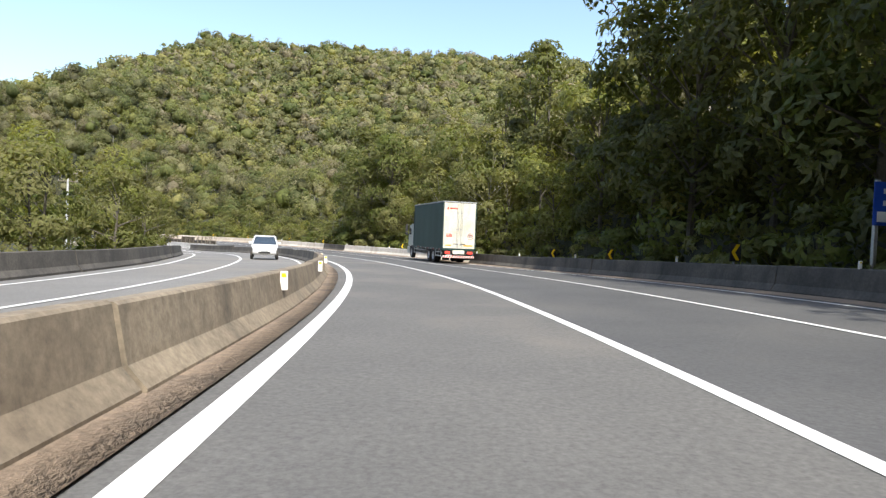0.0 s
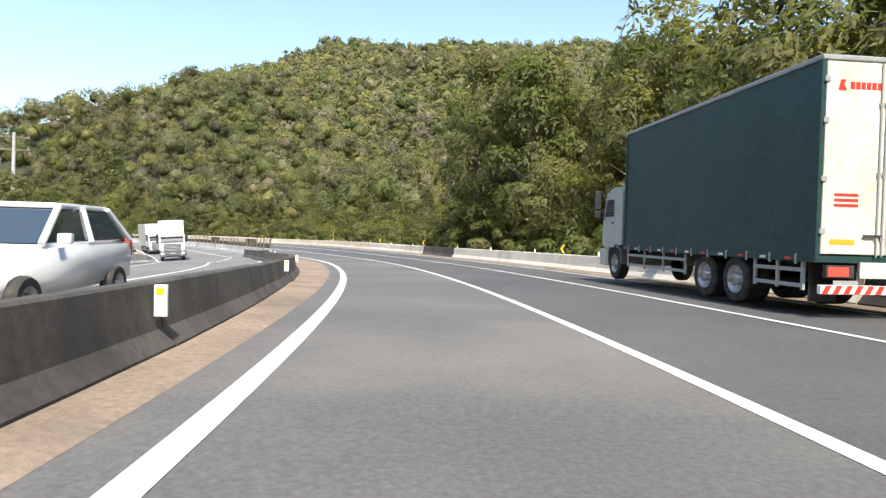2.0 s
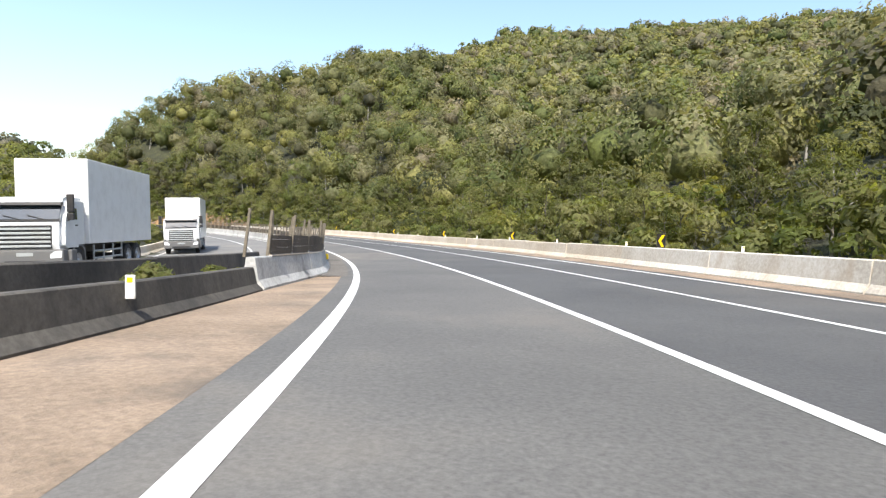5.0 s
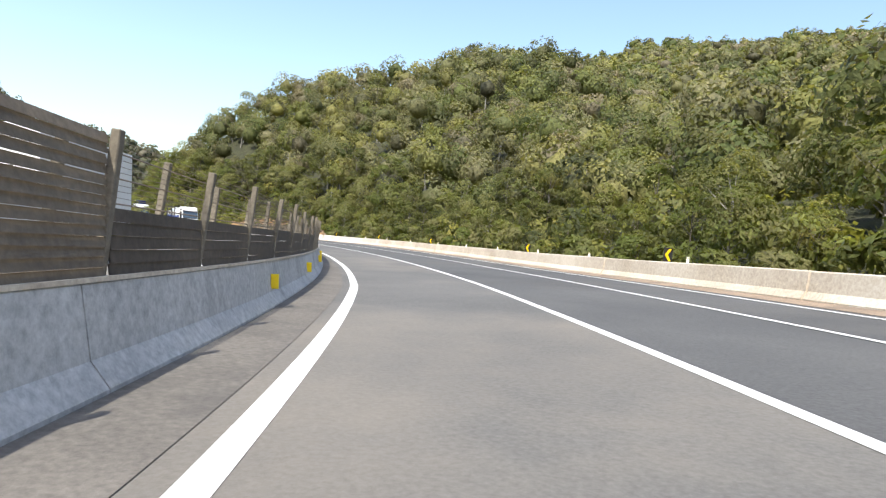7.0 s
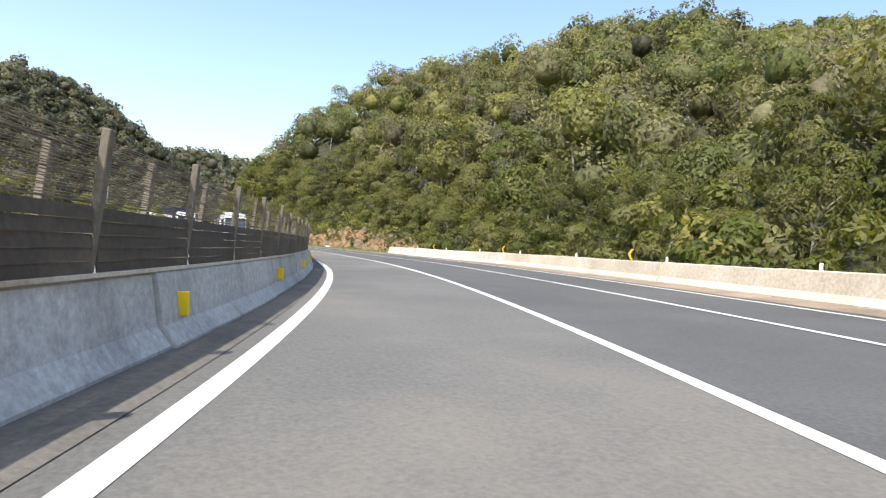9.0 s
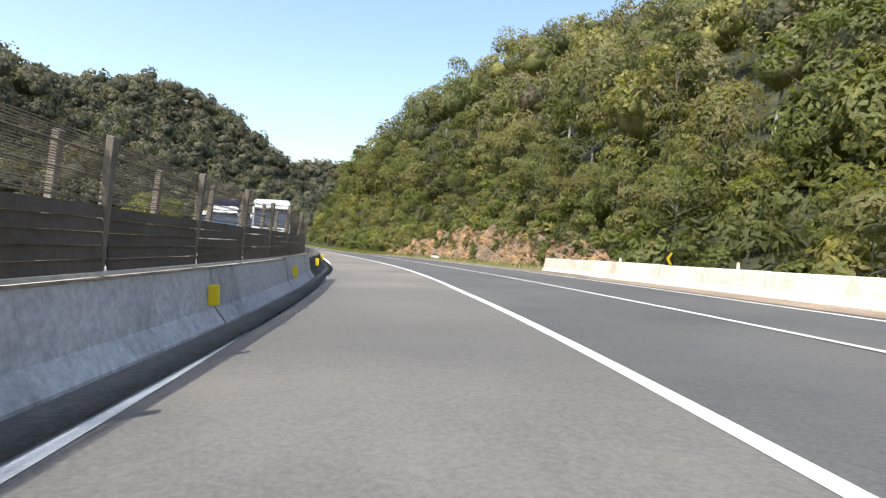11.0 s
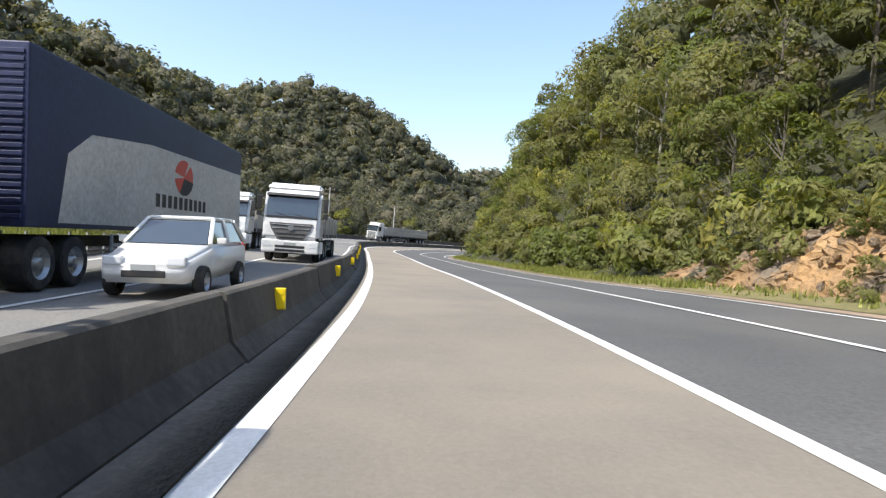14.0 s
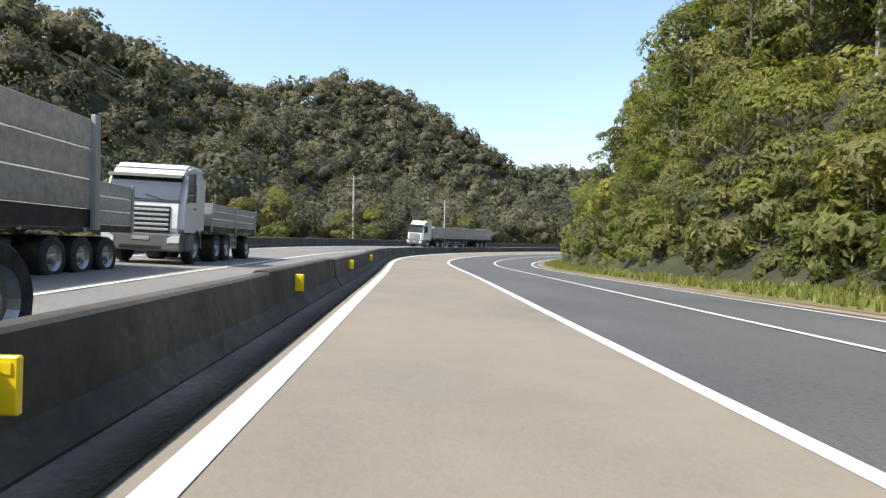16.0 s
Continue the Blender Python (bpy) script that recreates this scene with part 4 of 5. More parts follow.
def side_guard(t, y0, y1, w, name="side_guard"):
    for sx in (-1, 1):
        bm = bmesh.new()
        x = sx * (w / 2 - 0.04)
        for z in (0.5, 0.78):
            box(bm, x - 0.02, x + 0.02, y0, y1, z, z + 0.07)
        n = max(2, int((y1 - y0) / 0.9))
        for i in range(n + 1):
            y = y0 + (y1 - y0) * i / n
            box(bm, x - 0.025, x + 0.025, y - 0.03, y + 0.03, 0.46, 1.06)
        part(name, bm, FRAME_GREY, t, "grey metal side guard")


def curtain_truck():
    """The rigid truck with the green curtain sides, its tail at y = 0."""
    w, z0, z1, long = 2.55, 1.06, 4.5, 8.4
    t = thing("box_truck", "rigid truck with dark green curtain sides and cream rear doors", "truck")
    x = w / 2
    bm = bmesh.new()
    n = 17
    for sx in (-1, 1):
        rows = []
        for i in range(n):
            y = 0.06 + (long - 0.12) * i / (n - 1)
            b = 0.018 * math.sin(i * 1.9)
            rows.append([bm.verts.new((sx * (x - 0.02 + (b if 0 < j < 3 else 0)), y, z)) for j, z in enumerate((z0 + 0.02, z0 + 1.1, z0 + 2.3, z1 - 0.08))])
        for a, b in zip(rows, rows[1:]):
            for j in range(3):
                bm.faces.new((a[j], b[j], b[j + 1], a[j + 1]))
    bmesh.ops.recalc_face_normals(bm, faces=bm.faces)
    body = part("box_body", boxed(-x + 0.06, x - 0.06, 0.05, long, z0, z1 - 0.03), CHASSIS, t)
    part("curtain", bm, CANVAS_GREEN, body, "dark green side curtain", smooth=True)
    part("front_wall", boxed(-x, x, long - 0.05, long + 0.03, z0, z1), CANVAS_GREEN, body)
    part("roof", boxed(-x - 0.01, x + 0.01, -0.02, long + 0.04, z1 - 0.06, z1 + 0.03, bevel=0.02), FRAME_GREY, body)
    part("sill", boxed(-x - 0.005, x + 0.005, 0, long, z0 - 0.1, z0 + 0.03, bevel=0.01, seg=1), CANVAS_GREEN, body)
    for sx in (-1, 1):
        for i in range(11):
            y = 0.5 + i * (long - 0.9) / 10
            part("strap", boxed(sx * x - 0.012, sx * x + 0.012, y - 0.025, y + 0.025, z0 - 0.14, z0 + 0.04), FRAME_GREY, body)
            part("tape_mark", boxed(sx * (x + 0.008) - 0.004, sx * (x + 0.008) + 0.004, y + 0.12, y + 0.3, z0 - 0.07, z0 - 0.02), WHITE if i % 2 else RED, body)
        part("corner_post", boxed(sx * (x - 0.03) - 0.04, sx * (x - 0.03) + 0.04, -0.01, 0.06, z0 - 0.05, z1 - 0.06, bevel=0.01, seg=1), CANVAS_GREEN, body)
    for sx in (-1, 1):
        door = part("rear_door", boxed(0.006 if sx > 0 else -x + 0.07, x - 0.07 if sx > 0 else -0.006, -0.03, 0.03, z0 + 0.05, z1 - 0.09, bevel=0.012, seg=1), DOOR_CREAM, body, "cream rear door with lock rods")
        for q in (0.1, 0.2):
            bm = bmesh.new()
            tube(bm, (sx * q, -0.055, z0 + 0.02), (sx * q, -0.055, z1 - 0.1), 0.016, n=6)
            for z in (z0 + 0.3, z0 + 1.4, z0 + 2.6):
                box(bm, sx * q - 0.035, sx * q + 0.035, -0.06, -0.028, z, z + 0.07)
            part("lock_rod", bm, FRAME_GREY, door)
        part("handle", boxed(sx * 0.12 if sx > 0 else -0.46, 0.46 if sx > 0 else -0.12, -0.075, -0.055, z0 + 0.36, z0 + 0.4), CHASSIS, door)
        part("amber_strip", boxed(sx * 0.55 - 0.2 if sx > 0 else -1.05, 1.05 if sx > 0 else -0.6, -0.036, -0.03, z0 + 0.22, z0 + 0.31), AMBER, door)
        for z in (z0 + 0.4, z0 + 1.3, z0 + 2.3, z0 + 3.0):
            part("hinge", boxed(sx * (x - 0.07) - 0.05, sx * (x - 0.07) + 0.05, -0.05, -0.01, z, z + 0.09), FRAME_GREY, door)
        bm = bmesh.new()
        for i in range(3):
            box(bm, *((0.68, 1.02) if sx > 0 else (-1.0, -0.55)), -0.035, -0.03, z0 + 1.05 - 0.09 * i, z0 + 1.1 - 0.09 * i)
        part("lettering", bm, RED if sx < 0 else FRAME_GREY, door)
    bm = bmesh.new()
    for i in range(6):
        part("mark_bar", boxed(-0.78 + i * 0.1, -0.7 + i * 0.1, -0.036, -0.03, z1 - 0.55, z1 - 0.43), RED, body)
    prism(bm, [(-1.0, z1 - 0.58), (-0.96, z1 - 0.4), (-0.86, z1 - 0.4), (-0.9, z1 - 0.48), (-0.84, z1 - 0.58)], -0.036, -0.03, axis=1)
    part("maker_mark", bm, RED, body)
    bm = bmesh.new()
    for r0, r1 in ((0.2, 0.225),):
        ring = [[bm.verts.new((0.85 + r * math.cos(a), -0.034, z0 + 0.95 + r * 1.05 * math.sin(a))) for a in np.linspace(0, 6.2832, 25)[:-1]] for r in (r0, r1)]
        for i in range(24):
            bm.faces.new((ring[0][i], ring[0][(i + 1) % 24], ring[1][(i + 1) % 24], ring[1][i]))
    for i, wd in enumerate((0.1, 0.14, 0.1)):
        box(bm, 0.85 - wd, 0.85 + wd, -0.035, -0.031, z0 + 1.02 - i * 0.07, z0 + 1.05 - i * 0.07)
    part("round_emblem", bm, RED, body)
    chassis(t, 0.2, long + 1.4, (2.5, 3.75))
    side_guard(t, 4.6, long - 0.3, w)
    side_guard(t, 0.35, 1.75, w)
    part("tail_panel", boxed(-0.45, 0.45, -0.02, 0.06, z0 - 0.36, z0 - 0.08, bevel=0.015), DOOR_CREAM, t)
    for sx in (-1, 1):
        lampc = part("tail_light_cluster", boxed(sx * 0.82 - 0.26, sx * 0.82 + 0.26, -0.03, 0.08, z0 - 0.36, z0 - 0.14, bevel=0.01, seg=1), CHASSIS, t)
        part("lens", boxed(sx * 0.86 - 0.18, sx * 0.86 + 0.18, -0.04, -0.028, z0 - 0.33, z0 - 0.17), RED_LENS, lampc, "lit red tail lamp")
        part("mudflap", boxed(sx * 0.85 - 0.27, sx * 0.85 + 0.27, 0.35, 0.37, 0.25, 0.95), BLACK, t)
        part("bumper_bracket", boxed(sx * 0.6 - 0.05, sx * 0.6 + 0.05, 0, 0.3, 0.5, 0.9), CHASSIS, t)
    part("number_plate", boxed(-0.95, -0.5, -0.035, -0.025, z0 - 0.52, z0 - 0.4), FRAME_GREY, t)
    bumper = part("rear_bumper", boxed(-1.2, 1.2, -0.06, 0.04, 0.42, 0.58, bevel=0.01, seg=1), WHITE, t, "red and white striped underrun bumper")
    for i in range(12):
        bm = bmesh.new()
        a = -1.18 + i * 0.198
        prism(bm, [(a, 0.425), (a + 0.1, 0.425), (a + 0.18, 0.575), (a + 0.08, 0.575)], -0.068, -0.061, axis=1)
        part("stripe", bm, RED, bumper)
    truck_cab(t, long + 2.1, TEAL, h=2.95, long=1.95, fairing=0)
    return t


def trailer_wheels(t, ys):
    for y in ys:
        for sx in (-1, 1):
            wheel(t, sx * 0.98, y, 0.5, 0.52, sx)


def tank_truck():
    """White tractor with a tank in a container frame; its nose at y = 0, looking along +y."""
    t = thing("tank_truck", "white tractor hauling a white and blue tank in an open frame", "truck")
    truck_cab(t, 0, WHITE_CAB, h=3.35, fairing=0.4)
    part("hazard_panel", boxed(0.1, 0.45, 0.05, 0.06, 0.62, 0.92), ORANGE, t, "orange hazard panel")
    chassis(t, -11.0, -1.0, (-3.4, -4.6))
    trailer_wheels(t, (-8.1, -9.3, -10.5))
    bm = bmesh.new()
    rings = []
    for y, r in ((-3.7, 0.2), (-3.75, 0.75), (-4.0, 1.0), (-4.2, 1.05), (-9.0, 1.05), (-9.2, 1.0), (-9.4, 0.7), (-9.42, 0.2)):
        rings.append([bm.verts.new((r * math.cos(a), y, 2.45 + r * math.sin(a))) for a in np.linspace(0, 6.2832, 29)[:-1]])
    for a, b in zip(rings, rings[1:]):
        for i in range(28):
            bm.faces.new((a[i], b[i], b[(i + 1) % 28], a[(i + 1) % 28]))
    bm.faces.new(rings[0])
    bm.faces.new(rings[-1][::-1])
    bmesh.ops.recalc_face_normals(bm, faces=bm.faces)
    part("tank", bm, WHITE, t, "white tank barrel", smooth=True)
    for sx in (-1, 1):
        part("blue_skirt", boxed(sx * 1.08 - 0.05, sx * 1.08 + 0.05, -9.3, -3.8, 1.3, 2.2, bevel=0.03), BLUE, t, "blue lower tank panel")
    part("blue_end_panel", boxed(-1.0, 1.0, -3.78, -3.7, 1.5, 2.3, bevel=0.03), BLUE, t, "blue band across the tank's end")
    bm = bmesh.new()
    for sx in (-1.18, 1.18):
        tube(bm, (sx, -4.95, 1.2), (sx, -6.9, 3.5), 0.04, n=6)
        tube(bm, (sx, -6.9, 3.5), (sx, -9.6, 1.2), 0.04, n=6)
    part("diagonal_brace", bm, CHASSIS, t)
    bm = bmesh.new()
    for y in (-4.95, -6.9, -9.6):
        for sx in (-1.18, 1.18):
            box(bm, sx - 0.06, sx + 0.06, y - 0.06, y + 0.06, 1.1, 3.65)
        box(bm, -1.18, 1.18, y - 0.06, y + 0.06, 3.55, 3.67)
    for sx in (-1.18, 1.18):
        box(bm, sx - 0.06, sx + 0.06, -9.6, -4.9, 3.55, 3.67)
        box(bm, sx - 0.06, sx + 0.06, -9.6, -4.9, 1.05, 1.2)
    part("container_frame", bm, CHASSIS, t, "dark steel container frame")
    part("deck", boxed(-1.22, 1.22, -11.1, -3.2, 1.0, 1.12), CHASSIS, t)
    part("rear_panel", boxed(-1.2, 1.2, -9.8, -9.68, 1.2, 2.9, bevel=0.02), WHITE, t)
    return t


def dropside_truck(label, length, grille, axles, bed=0.95, cab_h=3.1, fairing=0.35, gap=0.5):
    """White cab with a long open bed with board sides; nose at y = 0."""
    t = thing("dropside_truck", label, "truck")
    truck_cab(t, 0, WHITE_CAB, h=cab_h, fairing=fairing, grille=grille)
    y1 = -2.15 - gap
    chassis(t, y1 - length, -1.0, (-3.6, -4.8))
    trailer_wheels(t, axles)
    part("bed", boxed(-1.25, 1.25, y1 - length, y1, 1.12, 1.3), CHASSIS, t)
    n = max(2, round(length / 2.6))
    for sx in (-1, 1):
        for j in range(3):
            z = 1.3 + j * bed / 3
            part("side_board", boxed(sx * 1.25 - 0.02, sx * 1.25 + 0.02, y1 - length, y1, z + 0.008, z + bed / 3 - 0.008, bevel=0.006, seg=1), PLANK, t)
        for i in range(n + 1):
            y = y1 - length * i / n
            part("stake", boxed(sx * 1.29 - 0.025, sx * 1.29 + 0.025, y - 0.05, y + 0.05, 1.1, 1.34 + bed, bevel=0.006, seg=1), FRAME_GREY, t)
    for y in (y1, y1 - length):
        part("end_board", boxed(-1.25, 1.25, y - 0.025, y + 0.025, 1.3, 1.3 + bed, bevel=0.006, seg=1), PLANK, t)
    side_guard(t, y1 - length * 0.55, y1 - 2.6, 2.5)
    return t


def box_trailer_truck():
    """White tractor with a curtain-sided trailer, navy in front and white along the side; nose at y = 0."""
    t = thing("trailer_truck", "white tractor with a navy and white curtain-sided trailer", "truck")
    truck_cab(t, 0, WHITE_CAB, h=3.3, fairing=0.4, grille=0)
    chassis(t, -16.5, -1.0, (-3.5, -4.7))
    trailer_wheels(t, (-13.0, -14.2, -15.4))
    y1, y0 = -2.9, -16.8
    body = part("trailer_body", boxed(-1.27, 1.27, y0, y1, 1.15, 4.35, bevel=0.03), NAVY, t)
    for sx in (-1, 1):
        bm = bmesh.new()
        prism(bm, [(y0 + 0.05, 1.25), (y1 - 1.0, 1.25), (y1 - 1.3, 2.6), (y1 - 2.2, 3.1), (y1 - 5.2, 3.35), (y0 + 0.05, 3.45)], sx * 1.27 - 0.006, sx * 1.27 + 0.012)
        side = part("white_side", bm, CANVAS_WHITE, body, "white printed side curtain")
        bm = bmesh.new()
        for a0, a1, q in ((0.2, 2.0, 0), (2.3, 4.1, 1), (4.4, 6.1, 0)):
            pts = [(y0 + 6.3 + 0.75 * math.cos(a), 2.75 + 0.5 * math.sin(a)) for a in np.linspace(a0, a1, 9)] + [(y0 + 6.3, 2.75)]
            prism(bm, pts, sx * 1.284 - 0.002, sx * 1.284 + 0.004)
        part("round_mark", bm, RED, side)
        bm = bmesh.new()
        prism(bm, [(y0 + 6.3 + 0.76 * math.cos(a), 2.72 + 0.5 * math.sin(a)) for a in np.linspace(3.3, 5.2, 9)] + [(y0 + 6.3, 2.72)], sx * 1.29 - 0.002, sx * 1.29 + 0.004)
        part("dark_mark", bm, CHASSIS, side)
        bm = bmesh.new()
        for i in range(10):
            box(bm, sx * 1.284 - 0.002, sx * 1.284 + 0.004, y0 + 4.3 + i * 0.42, y0 + 4.56 + i * 0.42, 1.8, 2.15)
        part("lettering", bm, CHASSIS, side)
    for i in range(22):
        part("front_rib", boxed(-1.2, 1.2, y1, y1 + 0.03, 1.3 + i * 0.135, 1.38 + i * 0.135, bevel=0.008, seg=1), NAVY, body)
    side_guard(t, -12.0, -6.2, 2.5)
    return t


def boxed_lorry(label="white box lorry with a tall plain body"):
    """A plain rigid lorry with a white box; nose at y = 0."""
    t = thing("box_lorry", label, "truck")
    truck_cab(t, 0, WHITE_CAB, h=2.8, long=1.9, fairing=0, grille=2)
    chassis(t, -9.5, -1.0, (-6.5, -7.7))
    part("box_body", boxed(-1.27, 1.27, -9.6, -2.1, 1.1, 4.3, bevel=0.04), WHITE, t)
    side_guard(t, -5.6, -2.6, 2.5)
    return t


def hatchback(label, colour):
    """A small five-door car; nose at y = 0, looking along +y."""
    t = thing("car", label, "car", "cars on the opposite carriageway")
    bm = bmesh.new()
    lower = [(-3.78, 0.32), (-0.05, 0.28), (0.0, 0.55), (-0.12, 0.72), (-1.0, 0.92), (-1.2, 0.95), (-3.7, 0.98), (-3.82, 0.8)]
    prism(bm, lower, -0.82, 0.82)
    for v in bm.verts:
        if v.co.y > -0.3:
            v.co.x *= 0.86
        if v.co.y < -3.6:
            v.co.x *= 0.92
    bmesh.ops.bevel(bm, geom=list(bm.edges), offset=0.06, segments=3, affect="EDGES")
    body = part("body", bm, colour, t, smooth=True)
    bm = bmesh.new()
    prism(bm, [(-1.05, 0.92), (-1.75, 1.42), (-3.2, 1.44), (-3.7, 0.95)], -0.76, 0.76)
    for v in bm.verts:
        if v.co.z > 1.2:
            v.co.x *= 0.8
    bmesh.ops.bevel(bm, geom=list(bm.edges), offset=0.05, segments=2, affect="EDGES")
    part("glazing", bm, GLASS_DARK, body, "dark tinted windows")
    part("roof", boxed(-0.6, 0.6, -3.25, -1.72, 1.4, 1.48, bevel=0.035), colour, body)
    for sx in (-1, 1):
        for (ya, za), (yb, zb) in (((-1.06, 0.94), (-1.76, 1.43)), ((-2.35, 0.95), (-2.4, 1.43)), ((-3.66, 0.97), (-3.2, 1.43))):
            bm = bmesh.new()
            tube(bm, (sx * 0.77, ya, za), (sx * 0.61, yb, zb), 0.045, n=6)
            part("pillar", bm, colour, body)
        part("mirror", boxed(sx * 0.9 - 0.09, sx * 0.9 + 0.09, -1.42, -1.32, 0.95, 1.08, bevel=0.03), colour, body)
        part("headlight", boxed(sx * 0.52 - 0.16, sx * 0.52 + 0.16, -0.14, -0.01, 0.58, 0.74, bevel=0.03), LAMP, body)
        part("tail_light", boxed(sx * 0.66 - 0.08, sx * 0.66 + 0.08, -3.86, -3.76, 0.72, 0.98, bevel=0.02), RED, body)
        for y in (-0.68, -3.1):
            wheel(t, sx * 0.76, y, 0.29, 0.18, sx)
    part("grille", boxed(-0.36, 0.36, -0.05, 0.012, 0.38, 0.5, bevel=0.02), BLACK, body)
    part("number_plate", boxed(-0.2, 0.2, 0.0, 0.02, 0.5, 0.6), FRAME_GREY, body)
    return t


def place(t, s, o, oncoming=True, turn=0.0):
    t.matrix_world = stand(s, o, 0.012, turn=(180 if oncoming else 0) + turn)
    return t


NEAR = lambda s: MEDIAN(s) - 3.0
FARL = lambda s: FAR(s) + 2.3
place(curtain_truck(), 43.5, 8.5, False)
place(hatchback("white hatchback on the opposite carriageway", WHITE_CAB), 40.5, NEAR(40.5))
place(boxed_lorry(), 107, FARL(107))
place(boxed_lorry("white lorry with a high box behind the glare screen"), 135, FARL(135))
place(tank_truck(), 227, NEAR(227))
place(box_trailer_truck(), 243, FARL(243))
place(hatchback("small white hatchback following the tank truck", WHITE), 245.5, NEAR(245.5))
place(dropside_truck("white heavy truck with a dark grille and grey dropside bed", 9.5, 1, (-9.6, -10.8), 0.9, 3.2, 0.3), 262.5, NEAR(262.5))
place(dropside_truck("white tractor with a long dark dropside trailer", 12.5, 0, (-11.5, -12.7, -13.9), 1.1, 3.05, 0.3), 271, FARL(271))
place(dropside_truck("white truck with a low grey open bed", 6.0, 2, (-7.6,), 0.8, 3.0, 0.2), 288, FARL(288) + 0.6)
place(dropside_truck("white tractor drawing a long dark open trailer round the bend", 15.0, 2, (-10.0, -14.0, -15.2, -16.4), 1.5, 3.2, 0.3), 347, FARL(347) - 0.4, turn=-14)

# ---- roadside trees and shrubs ----


def tree_meshes(seed, height, radius, clumps, count, leaf, low=0.15, trunk=0.16, tint=0.4):
    """A trunk with limbs, and a crown of leaf sprays over many uneven clumps."""
    rng = np.random.RandomState(seed)
    h = np.sort(rng.uniform(low, 0.97, clumps)) * height
    q = np.sin(np.clip((h / height - low * 0.6) / (1 - low * 0.6), 0.05, 0.97) * 3.0) ** 0.7
    a = rng.uniform(0, 6.28, clumps)
    d = radius * q * rng.uniform(0.25, 0.85, clumps)
    c = np.stack([np.cos(a) * d, np.sin(a) * d, h], 1)
    rr = radius * rng.uniform(0.26, 0.5, clumps)
    r = np.stack([rr, rr, rr * rng.uniform(0.55, 0.85, clumps)], 1)
    base = tint
    pieces = []
    for k in range(clumps):
        pieces.append(leaf_cloud(rng, c[k:k + 1], r[k:k + 1], count // clumps, leaf, base + rng.normal(0, 0.06), np.array((0, 0, h[k] * 0.75))))
    bm = bmesh.new()
    lean = Vector((rng.uniform(-0.4, 0.4), rng.uniform(-0.4, 0.4), 0))
    prev = Vector((0, 0, -0.8))
    for i in range(1, 6):
        p = Vector((0, 0, height * 0.85 * i / 5)) + lean * (i / 5) ** 2
        tube(bm, prev, p, trunk * (1.15 - i * 0.19), trunk * (1.0 - i * 0.18), n=7)
        prev = p
    for k in range(0, clumps, 2):
        z = max(0.4, h[k] * 0.72)
        tube(bm, lean * (z / height) ** 2 + Vector((0, 0, z)), c[k], trunk * 0.34, trunk * 0.1, n=5)
    tm = bpy.data.meshes.new("trunk")
    bm.to_mesh(tm)
    bm.free()
    return tm, leafy_mesh("crown", pieces)


def tree(name, label, category, meshes, bark, group):
    t = thing(name, label, category, group)
    link("trunk", meshes[0], bark, t)
    link("crown", meshes[1], LEAF_NEAR, t)
    return t


KINDS = []
for seed, hgt, rad, cl, cnt, leaf, low, tint, label in (
        (21, 10.5, 3.2, 26, 2500, 0.3, 0.08, 0.42, "leafy roadside tree clothed in foliage to the ground"),
        (22, 8.5, 3.0, 22, 2350, 0.28, 0.1, 0.8, "rounded yellow-green broad-leaved tree on the roadside slope"),
        (23, 12.0, 2.9, 24, 2400, 0.3, 0.2, 0.22, "tall dark roadside tree with an open crown"),
        (24, 7.0, 3.2, 20, 2300, 0.28, 0.06, 0.65, "bushy young tree at the foot of the slope"),
        (25, 11.0, 3.6, 26, 2500, 0.32, 0.25, 0.55, "spreading tree with pale trunk and greyish leaves"),
        (26, 17.0, 4.6, 60, 6200, 0.36, 0.08, 0.2, "very tall shady tree hung with creepers beside the road"),
        (27, 15.5, 4.2, 54, 5800, 0.36, 0.12, 0.45, "tall broad-leaved tree overhanging the road's edge"),
        (28, 9.0, 3.2, 22, 1100, 0.36, 0.35, 0.6, "slender tree with thin airy foliage above the forest")):
    KINDS.append((tree_meshes(seed, hgt, rad, cl, cnt, leaf, low, 0.16 if hgt < 14 else 0.24, tint), label))
SHRUBS = [(tree_meshes(s, h, r, 12, 760, 0.24, 0.05, 0.05, 0.35 + 0.15 * (s - 31)), "low green shrub growing beside the road") for s, h, r in ((31, 2.2, 1.5), (32, 1.5, 1.3), (33, 3.0, 1.6))]
MADE = {}


def plant(kinds, k, x, y, z, scale, turn, group, tall=1.0):
    meshes, label = kinds[k]
    key = (id(kinds), k)
    m = Matrix.Translation((x, y, z)) @ Matrix.Rotation(turn, 4, "Z") @ Matrix.Diagonal((scale, scale, scale * tall, 1))
    if key not in MADE:
        ob = tree("tree" if kinds is KINDS else "shrub", label, "tree" if kinds is KINDS else "shrub", meshes, BARK_PALE if k == 4 else BARK, group)
        MADE[key] = ob
        ob.matrix_world = m
        return ob
    ob = copy_thing(MADE[key], Matrix())
    ob.matrix_world = m
    return ob


def plant_at(kinds, k, s, o, scale, rng, group, tall=1.0):
    p = at(s, o)
    z = float(ground_height(np.array([p.x]), np.array([p.y]))[0])
    return plant(kinds, k, p.x, p.y, z - 0.25, scale, rng.uniform(0, 6.28), group, tall)


rng = random.Random(77)
